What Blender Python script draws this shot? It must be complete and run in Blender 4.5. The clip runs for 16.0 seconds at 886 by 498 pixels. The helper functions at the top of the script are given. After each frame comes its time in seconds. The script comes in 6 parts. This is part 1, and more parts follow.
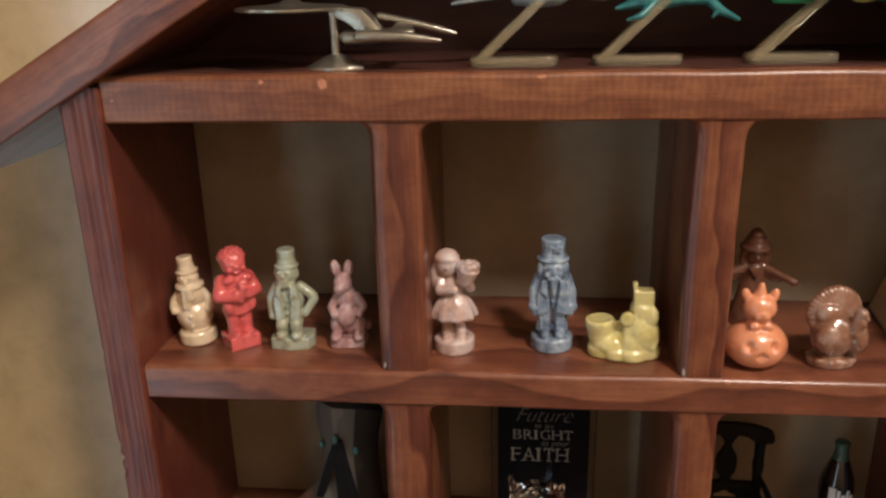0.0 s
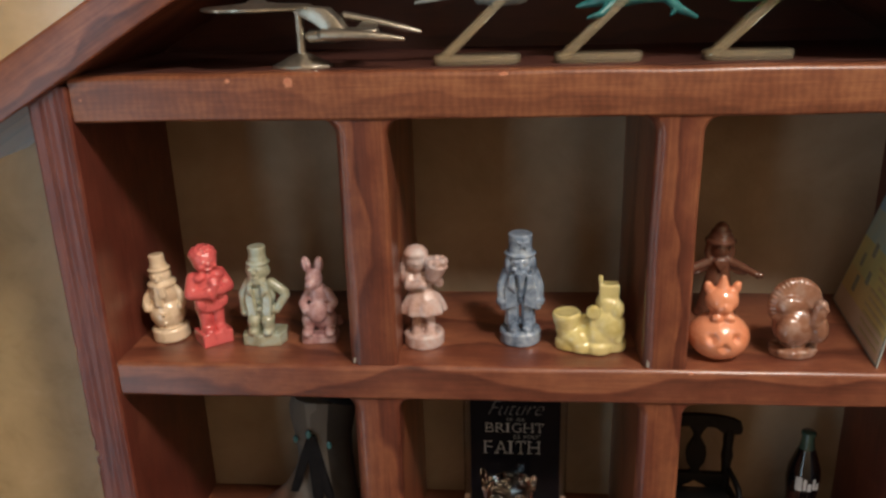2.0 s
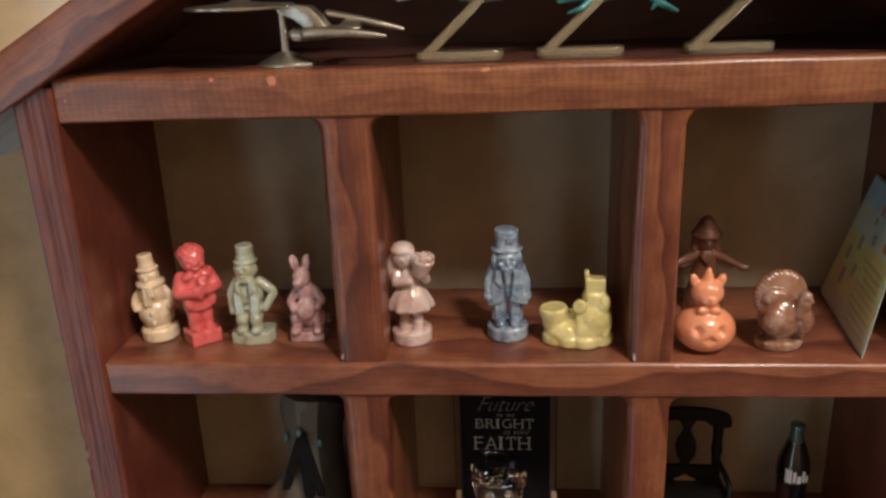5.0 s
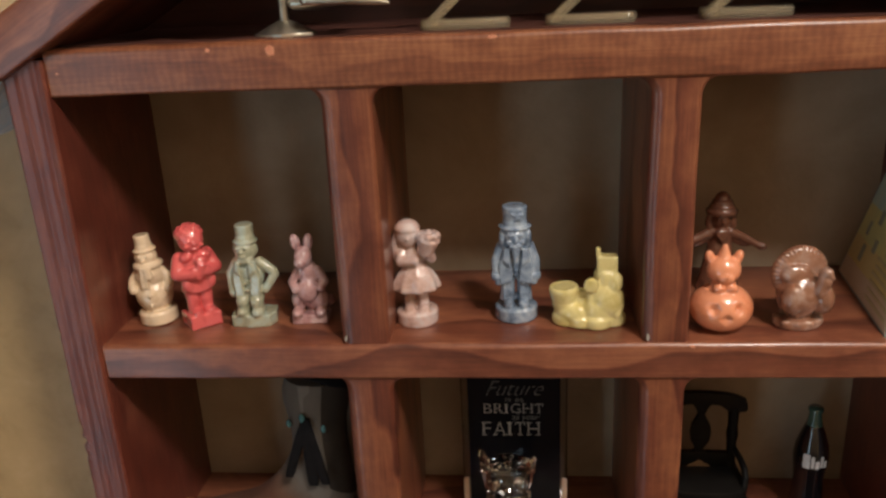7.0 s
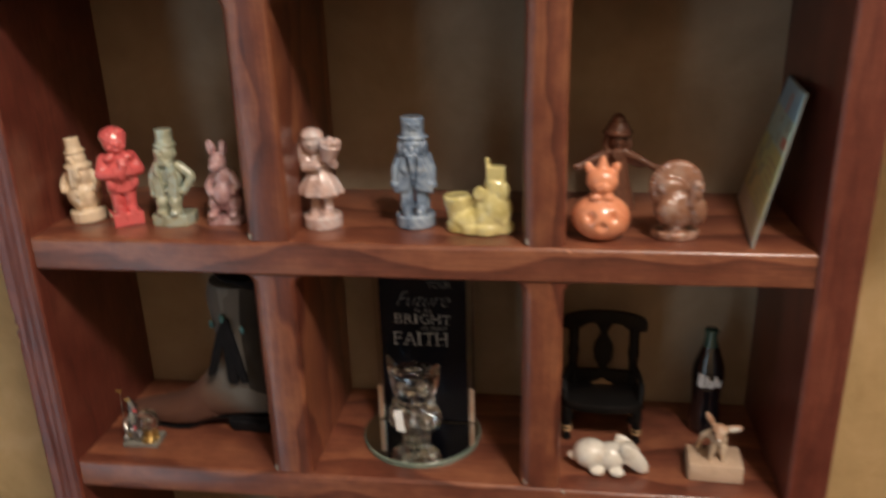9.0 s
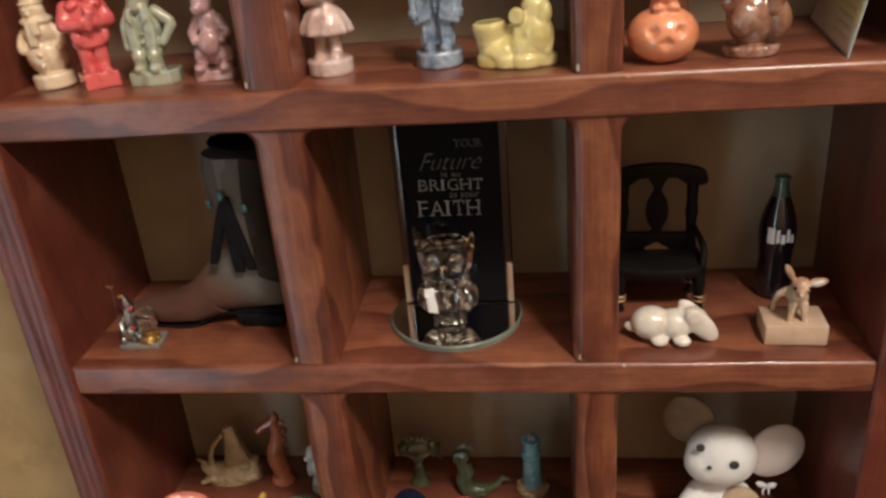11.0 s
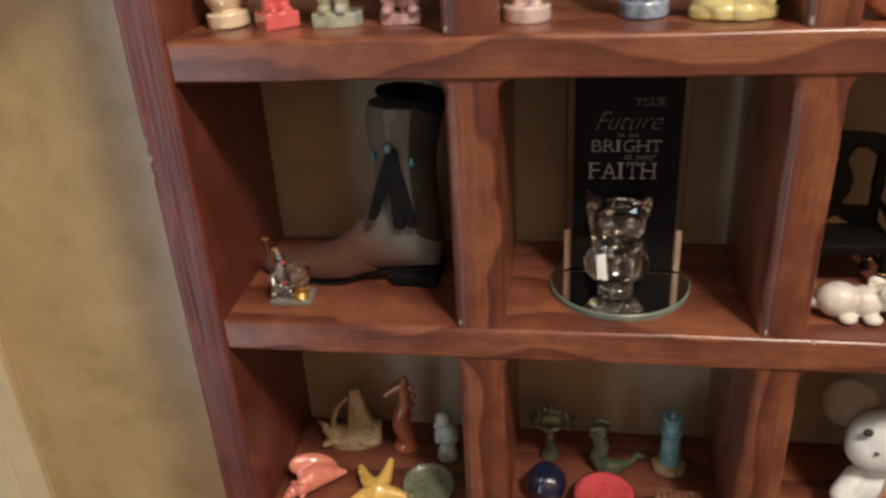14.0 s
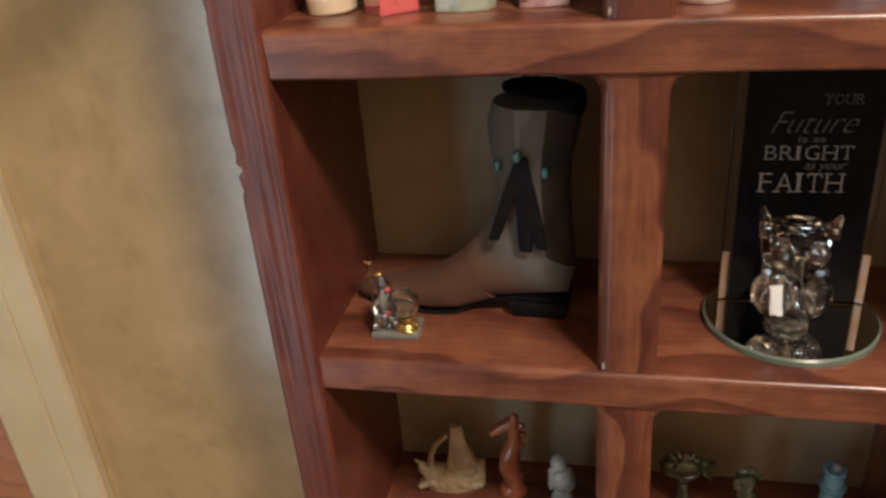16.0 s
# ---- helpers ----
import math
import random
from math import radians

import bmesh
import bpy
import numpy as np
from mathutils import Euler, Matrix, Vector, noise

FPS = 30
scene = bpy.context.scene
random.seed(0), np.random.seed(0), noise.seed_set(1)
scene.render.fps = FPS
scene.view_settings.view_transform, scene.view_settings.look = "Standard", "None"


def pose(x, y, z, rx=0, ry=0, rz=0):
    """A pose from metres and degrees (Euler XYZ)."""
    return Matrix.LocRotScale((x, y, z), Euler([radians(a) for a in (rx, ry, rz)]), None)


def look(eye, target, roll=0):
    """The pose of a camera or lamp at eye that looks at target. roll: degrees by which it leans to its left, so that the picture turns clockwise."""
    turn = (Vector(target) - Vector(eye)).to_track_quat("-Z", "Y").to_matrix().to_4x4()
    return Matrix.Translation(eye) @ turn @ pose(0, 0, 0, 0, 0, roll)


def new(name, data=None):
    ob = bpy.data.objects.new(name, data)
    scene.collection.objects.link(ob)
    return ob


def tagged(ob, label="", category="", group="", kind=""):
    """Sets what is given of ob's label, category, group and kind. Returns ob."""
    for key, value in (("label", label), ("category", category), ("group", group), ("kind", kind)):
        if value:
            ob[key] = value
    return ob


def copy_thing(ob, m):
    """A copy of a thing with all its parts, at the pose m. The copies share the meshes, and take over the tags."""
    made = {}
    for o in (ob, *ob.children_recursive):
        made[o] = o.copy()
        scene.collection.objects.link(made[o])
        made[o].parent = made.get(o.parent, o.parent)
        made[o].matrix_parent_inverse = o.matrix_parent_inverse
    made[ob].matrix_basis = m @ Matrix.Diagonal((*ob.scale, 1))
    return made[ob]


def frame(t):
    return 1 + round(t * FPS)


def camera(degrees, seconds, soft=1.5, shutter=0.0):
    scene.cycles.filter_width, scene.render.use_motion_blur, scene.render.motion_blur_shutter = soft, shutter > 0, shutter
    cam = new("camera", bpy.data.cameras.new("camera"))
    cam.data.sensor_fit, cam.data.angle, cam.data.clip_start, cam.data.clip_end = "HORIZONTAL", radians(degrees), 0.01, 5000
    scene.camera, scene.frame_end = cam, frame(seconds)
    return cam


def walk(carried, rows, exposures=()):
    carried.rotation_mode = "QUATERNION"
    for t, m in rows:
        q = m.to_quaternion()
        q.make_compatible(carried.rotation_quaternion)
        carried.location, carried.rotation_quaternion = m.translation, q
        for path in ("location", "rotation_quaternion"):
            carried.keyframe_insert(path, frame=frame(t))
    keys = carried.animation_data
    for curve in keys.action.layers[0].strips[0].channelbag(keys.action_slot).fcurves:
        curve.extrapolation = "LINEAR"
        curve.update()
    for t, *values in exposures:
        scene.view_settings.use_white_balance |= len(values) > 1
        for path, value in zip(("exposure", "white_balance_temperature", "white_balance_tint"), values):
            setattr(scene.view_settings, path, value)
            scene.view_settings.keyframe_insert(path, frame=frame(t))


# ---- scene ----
cam = camera(57.2, 16.0, soft=2.6, shutter=0.8)
METRES, EYE, TILT, LEAN, TURN = 0.37, 1.5, 0.0, 0.0, 5.9
ROWS = [
    (0.0, 0.0, 0.0, 0.0, -0.46, -19.13, 1.33),
    (0.5, 0.0041, 0.0018, 0.0001, -0.74, -19.3, 1.55),
    (1.0, 0.0058, -0.0017, 0.0008, -0.86, -19.31, 1.61),
    (1.5, 0.0141, -0.0108, 0.0014, -1.05, -19.31, 1.62),
    (2.0, 0.0246, -0.0128, 0.0004, -1.2, -19.25, 1.55),
    (2.5, 0.0295, -0.0151, -0.0006, -1.32, -19.15, 1.58),
    (3.0, 0.0387, -0.0214, 0.0011, -1.56, -19.08, 1.76),
    (3.5, 0.0395, -0.0249, 0.0003, -1.69, -19.04, 1.91),
    (4.0, 0.0395, -0.0258, 0.002, -1.68, -19.02, 2.06),
    (6.5, 0.0355, 0.001, -0.0269, -1.15, -19.35, 2.35),
    (7.0, 0.037, 0.0036, -0.032, -1.22, -19.44, 2.59),
    (7.5, 0.0396, 0.0031, -0.0391, -1.11, -19.47, 2.41),
    (8.0, 0.0435, -0.0106, -0.0538, -1.12, -19.59, 2.69),
    (8.5, 0.0603, -0.0401, -0.0714, -1.68, -19.67, 3.51),
    (9.0, 0.185, -0.0762, -0.0981, 1.63, -20.54, 1.53),
    (9.5, 0.2327, -0.1207, -0.1097, 4.46, -21.14, 3.95),
    (10.0, 0.1533, -0.0698, -0.158, 2.55, -22.71, 4.83),
    (12.5, 0.1135, 0.0491, -0.2448, -1.4, -26.61, 3.2),
    (13.0, 0.0291, 0.0382, -0.2423, 1.1, -26.52, 3.24),
    (13.5, -0.0054, 0.0325, -0.2398, 1.95, -26.53, 3.4),
    (14.0, -0.0278, 0.0401, -0.2484, 2.43, -26.73, 3.03),
    (14.5, -0.0576, 0.0653, -0.2603, 3.54, -26.86, 2.81),
    (15.0, -0.0972, 0.1308, -0.2594, 4.7, -26.89, 3.13),
    (15.5, -0.1321, 0.1767, -0.2785, 6.09, -27.16, 3.18),
    (16.0, -0.116, 0.1776, -0.2757, 5.63, -27.34, 4.35),
]
walk(cam, [(t, pose(0, 0, EYE, TILT, LEAN, TURN) @ pose(METRES * x, METRES * y, METRES * z, 90 + pitch, roll, yaw)) for t, x, y, z, yaw, pitch, roll in ROWS], ((0.0, -0.13), (8.0, -0.15), (9.5, -0.09), (12.5, 0.16), (14.0, 0.17), (16.0, 0.14)))


# ---- world, lights ----
world = bpy.data.worlds.new("room_world")
scene.world = world
world.use_nodes = True
world.node_tree.nodes["Background"].inputs["Color"].default_value = (0.5, 0.6, 0.75, 1)
world.node_tree.nodes["Background"].inputs["Strength"].default_value = 0.3


def area_lamp(name, eye, target, sx, sy, watts, color, shape="RECTANGLE"):
    data = bpy.data.lights.new(name, "AREA")
    data.shape, data.size, data.size_y, data.energy, data.color = shape, sx, sy, watts, color
    ob = new(name, data)
    ob.matrix_world = look(eye, target)
    return ob


# The first is the ceiling lamp; the second is unseen fill, added to the right.
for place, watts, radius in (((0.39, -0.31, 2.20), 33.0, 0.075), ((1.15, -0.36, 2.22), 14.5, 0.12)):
    bulb = bpy.data.lights.new("key_and_fill_light", "POINT")
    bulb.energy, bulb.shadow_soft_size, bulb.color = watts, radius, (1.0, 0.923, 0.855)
    new("key_and_fill_light", bulb).location = place
area_lamp("window_daylight", (-1.89, -0.42, 0.95), (0.2, 0.1, 1.1), 0.10, 1.1, 2.8, (0.88, 0.95, 1.0))
# Unseen daylight source, placed so its reflection pales the wall beside the shelf.
area_lamp("unseen_daylight", (-0.94, -1.19, 1.02), (-0.84, 0.3, 1.02), 0.24, 1.98, 5.0, (0.63, 0.84, 0.98))

# ---- materials ----


def nodes_of(name):
    m = bpy.data.materials.new(name)
    m.use_nodes = True
    return m, m.node_tree.nodes, m.node_tree.links, m.node_tree.nodes["Principled BSDF"]


def add(nodes, kind, **values):
    n = nodes.new(kind)
    for key, value in values.items():
        n.inputs[key].default_value = value
    return n


def ramp(nodes, stops):
    n = nodes.new("ShaderNodeValToRGB")
    el = n.color_ramp.elements
    while len(el) < len(stops):
        el.new(0.5)
    for e, (p, c) in zip(el, stops):
        e.position, e.color = p, (*c, 1)
    return n


def wood(name, dark, mid, light, rough=0.34, coat=0.5, ribs=0.0, rings_weight=0.40, blotch_weight=0.7, coat_rough=0.2):
    """Stained pine: grain along the piece's own x axis, with growth rings as wavy bands; ribs: saw marks across it."""
    m, n, l, b = nodes_of(name)
    tc, info = n.new("ShaderNodeTexCoord"), n.new("ShaderNodeObjectInfo")
    shift = add(n, "ShaderNodeVectorMath")
    shift.operation = "MULTIPLY_ADD"
    shift.inputs[1].default_value = (3.1, 1.7, 2.3)
    l.new(info.outputs["Random"], shift.inputs[0])
    l.new(tc.outputs["Object"], shift.inputs[2])
    broad = n.new("ShaderNodeMapping")
    broad.inputs["Scale"].default_value = (14, 22, 22)
    l.new(shift.outputs[0], broad.inputs[0])
    figure = add(n, "ShaderNodeTexNoise", Scale=1.0, Detail=2.0, Roughness=0.45, Distortion=0.6)
    l.new(broad.outputs[0], figure.inputs["Vector"])
    across = add(n, "ShaderNodeVectorMath")
    across.operation = "DOT_PRODUCT"
    across.inputs[1].default_value = (0.0, 33.0, 58.0)
    l.new(shift.outputs[0], across.inputs[0])
    rings = add(n, "ShaderNodeMath")
    rings.operation = "MULTIPLY_ADD"
    rings.inputs[1].default_value = 2.1
    l.new(figure.outputs[0], rings.inputs[0])
    l.new(across.outputs["Value"], rings.inputs[2])
    saw = add(n, "ShaderNodeMath")
    saw.operation = "FRACT"
    l.new(rings.outputs[0], saw.inputs[0])
    tri = ramp(n, [(0.0, (0.12, 0.12, 0.12)), (0.09, (0.85, 0.85, 0.85)), (0.45, (0.74, 0.74, 0.74)), (0.8, (0.45, 0.45, 0.45)), (1.0, (0.12, 0.12, 0.12))])
    l.new(saw.outputs[0], tri.inputs[0])
    fine = n.new("ShaderNodeMapping")
    fine.inputs["Scale"].default_value = (30, 1100, 1100)
    l.new(shift.outputs[0], fine.inputs[0])
    fibre = add(n, "ShaderNodeTexNoise", Scale=1.0, Detail=4.0, Roughness=0.65)
    l.new(fine.outputs[0], fibre.inputs["Vector"])
    pore = n.new("ShaderNodeMapping")
    pore.inputs["Scale"].default_value = (75, 420, 420)
    l.new(shift.outputs[0], pore.inputs[0])
    streak = add(n, "ShaderNodeTexNoise", Scale=1.0, Detail=2.0, Roughness=0.5, Distortion=0.4)
    l.new(pore.outputs[0], streak.inputs["Vector"])
    blotch = add(n, "ShaderNodeTexNoise", Scale=38.0, Detail=7.0, Roughness=0.72)
    l.new(shift.outputs[0], blotch.inputs["Vector"])

    def weigh(source, weight, rest=None):
        k = add(n, "ShaderNodeMath")
        k.operation = "MULTIPLY_ADD"
        k.inputs[1].default_value, k.inputs[2].default_value = weight, 0.0
        l.new(source, k.inputs[0])
        if rest:
            l.new(rest.outputs[0], k.inputs[2])
        return k

    mixa = weigh(tri.outputs[0], rings_weight, weigh(fibre.outputs[0], 0.40, weigh(streak.outputs[0], 0.22)))
    mixb = weigh(blotch.outputs[0], blotch_weight, mixa)
    off = add(n, "ShaderNodeMath")
    off.operation = "SUBTRACT"
    off.inputs[1].default_value = 0.5 * blotch_weight - 0.235 + rings_weight * 0.5
    l.new(mixb.outputs[0], off.inputs[0])
    mixb = off
    cr = ramp(n, [(0.22, dark), (0.55, mid), (0.85, light)])
    l.new(cr.outputs[0], b.inputs["Base Color"])
    bump = add(n, "ShaderNodeBump", Strength=0.35, Distance=0.0004)
    height = mixa
    if ribs:
        comb = add(n, "ShaderNodeTexWave", Scale=110.0, Distortion=5.0, Detail=2.0)
        l.new(tc.outputs["Object"], comb.inputs["Vector"])
        height = weigh(comb.outputs["Fac"], ribs, mixa)
        mixb = weigh(comb.outputs["Fac"], ribs * 0.4, mixb)
    l.new(mixb.outputs[0], cr.inputs[0])
    l.new(height.outputs[0], bump.inputs["Height"])
    l.new(bump.outputs[0], b.inputs["Normal"])
    rr = add(n, "ShaderNodeMapRange")
    rr.inputs["To Min"].default_value, rr.inputs["To Max"].default_value = rough - 0.08, rough + 0.14
    l.new(blotch.outputs[0], rr.inputs[0])
    l.new(rr.outputs[0], b.inputs["Roughness"])
    b.inputs["Coat Weight"].default_value, b.inputs["Coat Roughness"].default_value = coat, coat_rough
    return m


def mottled(name, colors, scale, rough=0.5, coat=0.0, bump=0.0, bump_scale=300, metal=0.0, coat_rough=0.08):
    """A surface of several colours in soft patches, with a fine relief."""
    m, n, l, b = nodes_of(name)
    tc = n.new("ShaderNodeTexCoord")
    big = add(n, "ShaderNodeTexNoise", Scale=scale, Detail=4.0, Roughness=0.62, Distortion=0.35)
    l.new(tc.outputs["Object"], big.inputs["Vector"])
    k = len(colors)
    cr = ramp(n, [(0.3 + 0.4 * i / max(1, k - 1), c) for i, c in enumerate(colors)])
    l.new(big.outputs[0], cr.inputs[0])
    l.new(cr.outputs[0], b.inputs["Base Color"])
    b.inputs["Roughness"].default_value, b.inputs["Metallic"].default_value = rough, metal
    b.inputs["Coat Weight"].default_value, b.inputs["Coat Roughness"].default_value = coat, coat_rough
    if bump:
        small = add(n, "ShaderNodeTexNoise", Scale=bump_scale, Detail=3.0)
        l.new(tc.outputs["Object"], small.inputs["Vector"])
        bp = add(n, "ShaderNodeBump", Strength=bump, Distance=0.0006)
        l.new(small.outputs[0], bp.inputs["Height"])
        l.new(bp.outputs[0], b.inputs["Normal"])
    return m


def glaze(name, pale, deep, accent=None, rough=0.22):
    """Glazed pottery: colour that thins and pools in patches under a clear gloss."""
    return mottled(name, [deep, pale, accent] if accent else [deep, pale, pale], 130, rough, 1.0, 0.35, 420, 0.0, 0.05)


def clear(name, color, rough=0.02, ior=1.5):
    m, n, l, b = nodes_of(name)
    b.inputs["Base Color"].default_value = (*color, 1)
    b.inputs["Transmission Weight"].default_value, b.inputs["Roughness"].default_value, b.inputs["IOR"].default_value = 1.0, rough, ior
    return m


WOOD = wood("stained_pine", (0.056, 0.0155, 0.010), (0.165, 0.051, 0.029), (0.320, 0.122, 0.060))
WOOD_RIBBED = wood("saw_marked_stained_pine", (0.066, 0.0195, 0.011), (0.180, 0.060, 0.030), (0.340, 0.138, 0.062), ribs=0.16, rings_weight=0.2, blotch_weight=0.8, coat=0.25)
# A darker, redder tone than WOOD, for both side boards.
SIDEWOOD = wood("deep_red_pine", (0.052, 0.0110, 0.0085), (0.130, 0.0305, 0.0195), (0.215, 0.066, 0.038), rings_weight=0.16, blotch_weight=0.85, rough=0.34, coat=0.4, coat_rough=0.25)
# Same wood as WOOD in a slightly darker tone, with almost the same coat.
DIVIDERWOOD = wood("darker_stained_pine", (0.050, 0.0130, 0.009), (0.145, 0.041, 0.0235), (0.300, 0.112, 0.050), rough=0.32, coat=0.45, coat_rough=0.2)
ATTIC_DARK = wood("dark_panel_and_shade", (0.035, 0.010, 0.007), (0.06, 0.017, 0.010), (0.085, 0.024, 0.014), 0.6, 0.0)
DOORWOOD = wood("varnished_door_wood", (0.22, 0.07, 0.02), (0.36, 0.13, 0.04), (0.45, 0.18, 0.07))
BOARDBACK = mottled("matte_brown_back", [(0.28, 0.21, 0.135), (0.345, 0.265, 0.18), (0.40, 0.315, 0.22)], 24, 0.8, 0.0, 0.3, 500)
PALEGLINT = mottled("pale_painted_glint", [(0.30, 0.27, 0.23), (0.48, 0.45, 0.40)], 900, 0.25, 0.6)
CHIP = mottled("bare_chipped_wood", [(0.5, 0.17, 0.1), (0.62, 0.3, 0.17)], 900, 0.7)
WALLPAINT = mottled("mottled_tan_wall_paint", [(0.45, 0.31, 0.145), (0.51, 0.36, 0.175), (0.545, 0.385, 0.19), (0.585, 0.42, 0.225)], 34, 0.2, 1.0, 0.06, 260, 0.0, 0.13)
WALLPAINT.node_tree.nodes["Principled BSDF"].inputs["Specular IOR Level"].default_value = 0.8
CASING = mottled("cream_painted_casing", [(0.56, 0.45, 0.27), (0.66, 0.55, 0.35)], 22, 0.4, 0.1, 0.15, 200)
PLAIN = mottled("plain_room_paint", [(0.36, 0.28, 0.19), (0.41, 0.33, 0.23)], 3, 0.7)
FLOORING = wood("floor_boards", (0.1, 0.05, 0.02), (0.2, 0.1, 0.05), (0.28, 0.15, 0.08))

# ---- mesh helpers ----


class Clay:
    """A bmesh in millimetres that shapes are added to."""

    def __init__(self):
        self.bm = bmesh.new()

    def _put(self, verts, m):
        bmesh.ops.transform(self.bm, matrix=m, verts=verts)
        return verts

    def ell(self, c, r, rot=(0, 0, 0), sub=3):
        r = (r, r, r) if isinstance(r, (int, float)) else r
        v = bmesh.ops.create_icosphere(self.bm, subdivisions=sub, radius=1)["verts"]
        return self._put(v, pose(*c, *rot) @ Matrix.Diagonal((*r, 1)))

    def rod(self, a, b, ra, rb=None, seg=14):
        rb = ra if rb is None else rb
        a, b = Vector(a), Vector(b)
        d = b - a
        v = bmesh.ops.create_cone(self.bm, cap_ends=True, segments=seg, radius1=ra, radius2=rb, depth=d.length)["verts"]
        return self._put(v, Matrix.Translation((a + b) / 2) @ d.to_track_quat("Z", "Y").to_matrix().to_4x4())

    def limb(self, pts, radii, seg=12):
        for i in range(len(pts) - 1):
            self.rod(pts[i], pts[i + 1], radii[i], radii[i + 1], seg)
        for p, r in zip(pts, radii):
            self.ell(p, r, sub=2)

    def box(self, c, s, rot=(0, 0, 0)):
        v = bmesh.ops.create_cube(self.bm, size=1)["verts"]
        return self._put(v, pose(*c, *rot) @ Matrix.Diagonal((*s, 1)))

    def lathe(self, profile, c=(0, 0, 0), seg=32, squash=1.0, rot=(0, 0, 0)):
        m = pose(*c, *rot)
        rings = []
        for r, z in profile:
            rings.append([self.bm.verts.new(m @ Vector((r * math.cos(math.tau * i / seg), squash * r * math.sin(math.tau * i / seg), z))) for i in range(seg)])
        for a, b in zip(rings, rings[1:]):
            for i in range(seg):
                self.bm.faces.new((a[i], a[(i + 1) % seg], b[(i + 1) % seg], b[i]))
        self.bm.faces.new(rings[0][::-1])
        self.bm.faces.new(rings[-1])
        return [v for ring in rings for v in ring]

    def slab(self, outline, z0, z1):
        """A flat piece: an outline in x, y between two heights."""
        lo = [self.bm.verts.new((x, y, z0)) for x, y in outline]
        hi = [self.bm.verts.new((x, y, z1)) for x, y in outline]
        k = len(lo)
        self.bm.faces.new(lo[::-1])
        self.bm.faces.new(hi)
        for i in range(k):
            self.bm.faces.new((lo[i], lo[(i + 1) % k], hi[(i + 1) % k], hi[i]))
        return lo + hi

    def plate(self, outline, y0, y1):
        """A flat standing piece: an outline in x, z between two depths."""
        v = self.slab(outline, y0, y1)
        for p in v:
            p.co = Vector((p.co.x, p.co.z, p.co.y))
        return v

    def dent(self, c, r, depth):
        c = Vector(c)
        for v in self.bm.verts:
            d = (v.co - c).length / r
            if d < 1:
                v.co -= v.normal * depth * (1 - d * d) ** 2

    def turn(self, m):
        bmesh.ops.transform(self.bm, matrix=m, verts=self.bm.verts)

    def mesh(self, name, smooth=True, bevel=0.0, angle=35):
        bmesh.ops.recalc_face_normals(self.bm, faces=self.bm.faces)
        if bevel:
            sharp = [e for e in self.bm.edges if len(e.link_faces) == 2 and e.calc_face_angle(0) > 0.6]
            bmesh.ops.bevel(self.bm, geom=sharp, offset=bevel, segments=2, profile=0.5, affect="EDGES", clamp_overlap=True)
        bmesh.ops.scale(self.bm, vec=(0.001,) * 3, verts=self.bm.verts)
        me = bpy.data.meshes.new(name)
        self.bm.to_mesh(me)
        self.bm.free()
        me.shade_smooth() if smooth else me.shade_flat()
        if smooth:
            me.set_sharp_from_angle(angle=radians(angle))
        return me

    def fused(self, name, voxel=0.5, rounds=3):
        """The shapes melted into one skin, as a moulded pottery figure is."""
        bmesh.ops.recalc_face_normals(self.bm, faces=self.bm.faces)
        me = bpy.data.meshes.new(name)
        self.bm.to_mesh(me)
        self.bm.free()
        ob = new("clay_form", me)
        rm = ob.modifiers.new("skin", "REMESH")
        rm.mode, rm.voxel_size = "VOXEL", voxel
        sm = ob.modifiers.new("soft", "SMOOTH")
        sm.factor, sm.iterations = 0.5, rounds
        out = bpy.data.meshes.new_from_object(ob.evaluated_get(bpy.context.evaluated_depsgraph_get()))
        bpy.data.objects.remove(ob)
        out.transform(Matrix.Diagonal((0.001, 0.001, 0.001, 1)))
        out.name = name
        out.shade_smooth()
        return out


def thing(name, me, material, m, label, category, group="", kind=""):
    if material:
        me.materials.clear()
        me.materials.append(material)
    ob = new(name, me)
    ob.matrix_world = m
    return tagged(ob, label, category, group, kind)


def base(name, m, label, category, group="", kind=""):
    ob = new(name)
    ob.empty_display_size = 0.01
    ob.matrix_world = m
    return tagged(ob, label, category, group, kind)


def part(name, me, material, parent, label="", m=None):
    """A mesh under a thing or a part, placed in the parent's own space."""
    me.materials.clear()
    me.materials.append(material)
    ob = new(name, me)
    ob.parent = parent
    ob.matrix_local = m or Matrix()
    return tagged(ob, label)


def joined(name, pieces):
    """One mesh of several, each with its own material."""
    bm = bmesh.new()
    mats = []
    for k, (me, mat) in enumerate(pieces):
        first = len(bm.faces)
        bm.from_mesh(me)
        bm.faces.ensure_lookup_table()
        for f in bm.faces[first:]:
            f.material_index = k
        mats.append(mat)
    out = bpy.data.meshes.new(name)
    bm.to_mesh(out)
    bm.free()
    for mat in mats:
        out.materials.append(mat)
    return out


def block(x0, x1, y0, y1, z0, z1, name="block", bevel=0.0):
    c = Clay()
    c.box(((x0 + x1) * 500, (y0 + y1) * 500, (z0 + z1) * 500), ((x1 - x0) * 1000, (y1 - y0) * 1000, (z1 - z0) * 1000))
    return c.mesh(name, bevel=bevel)


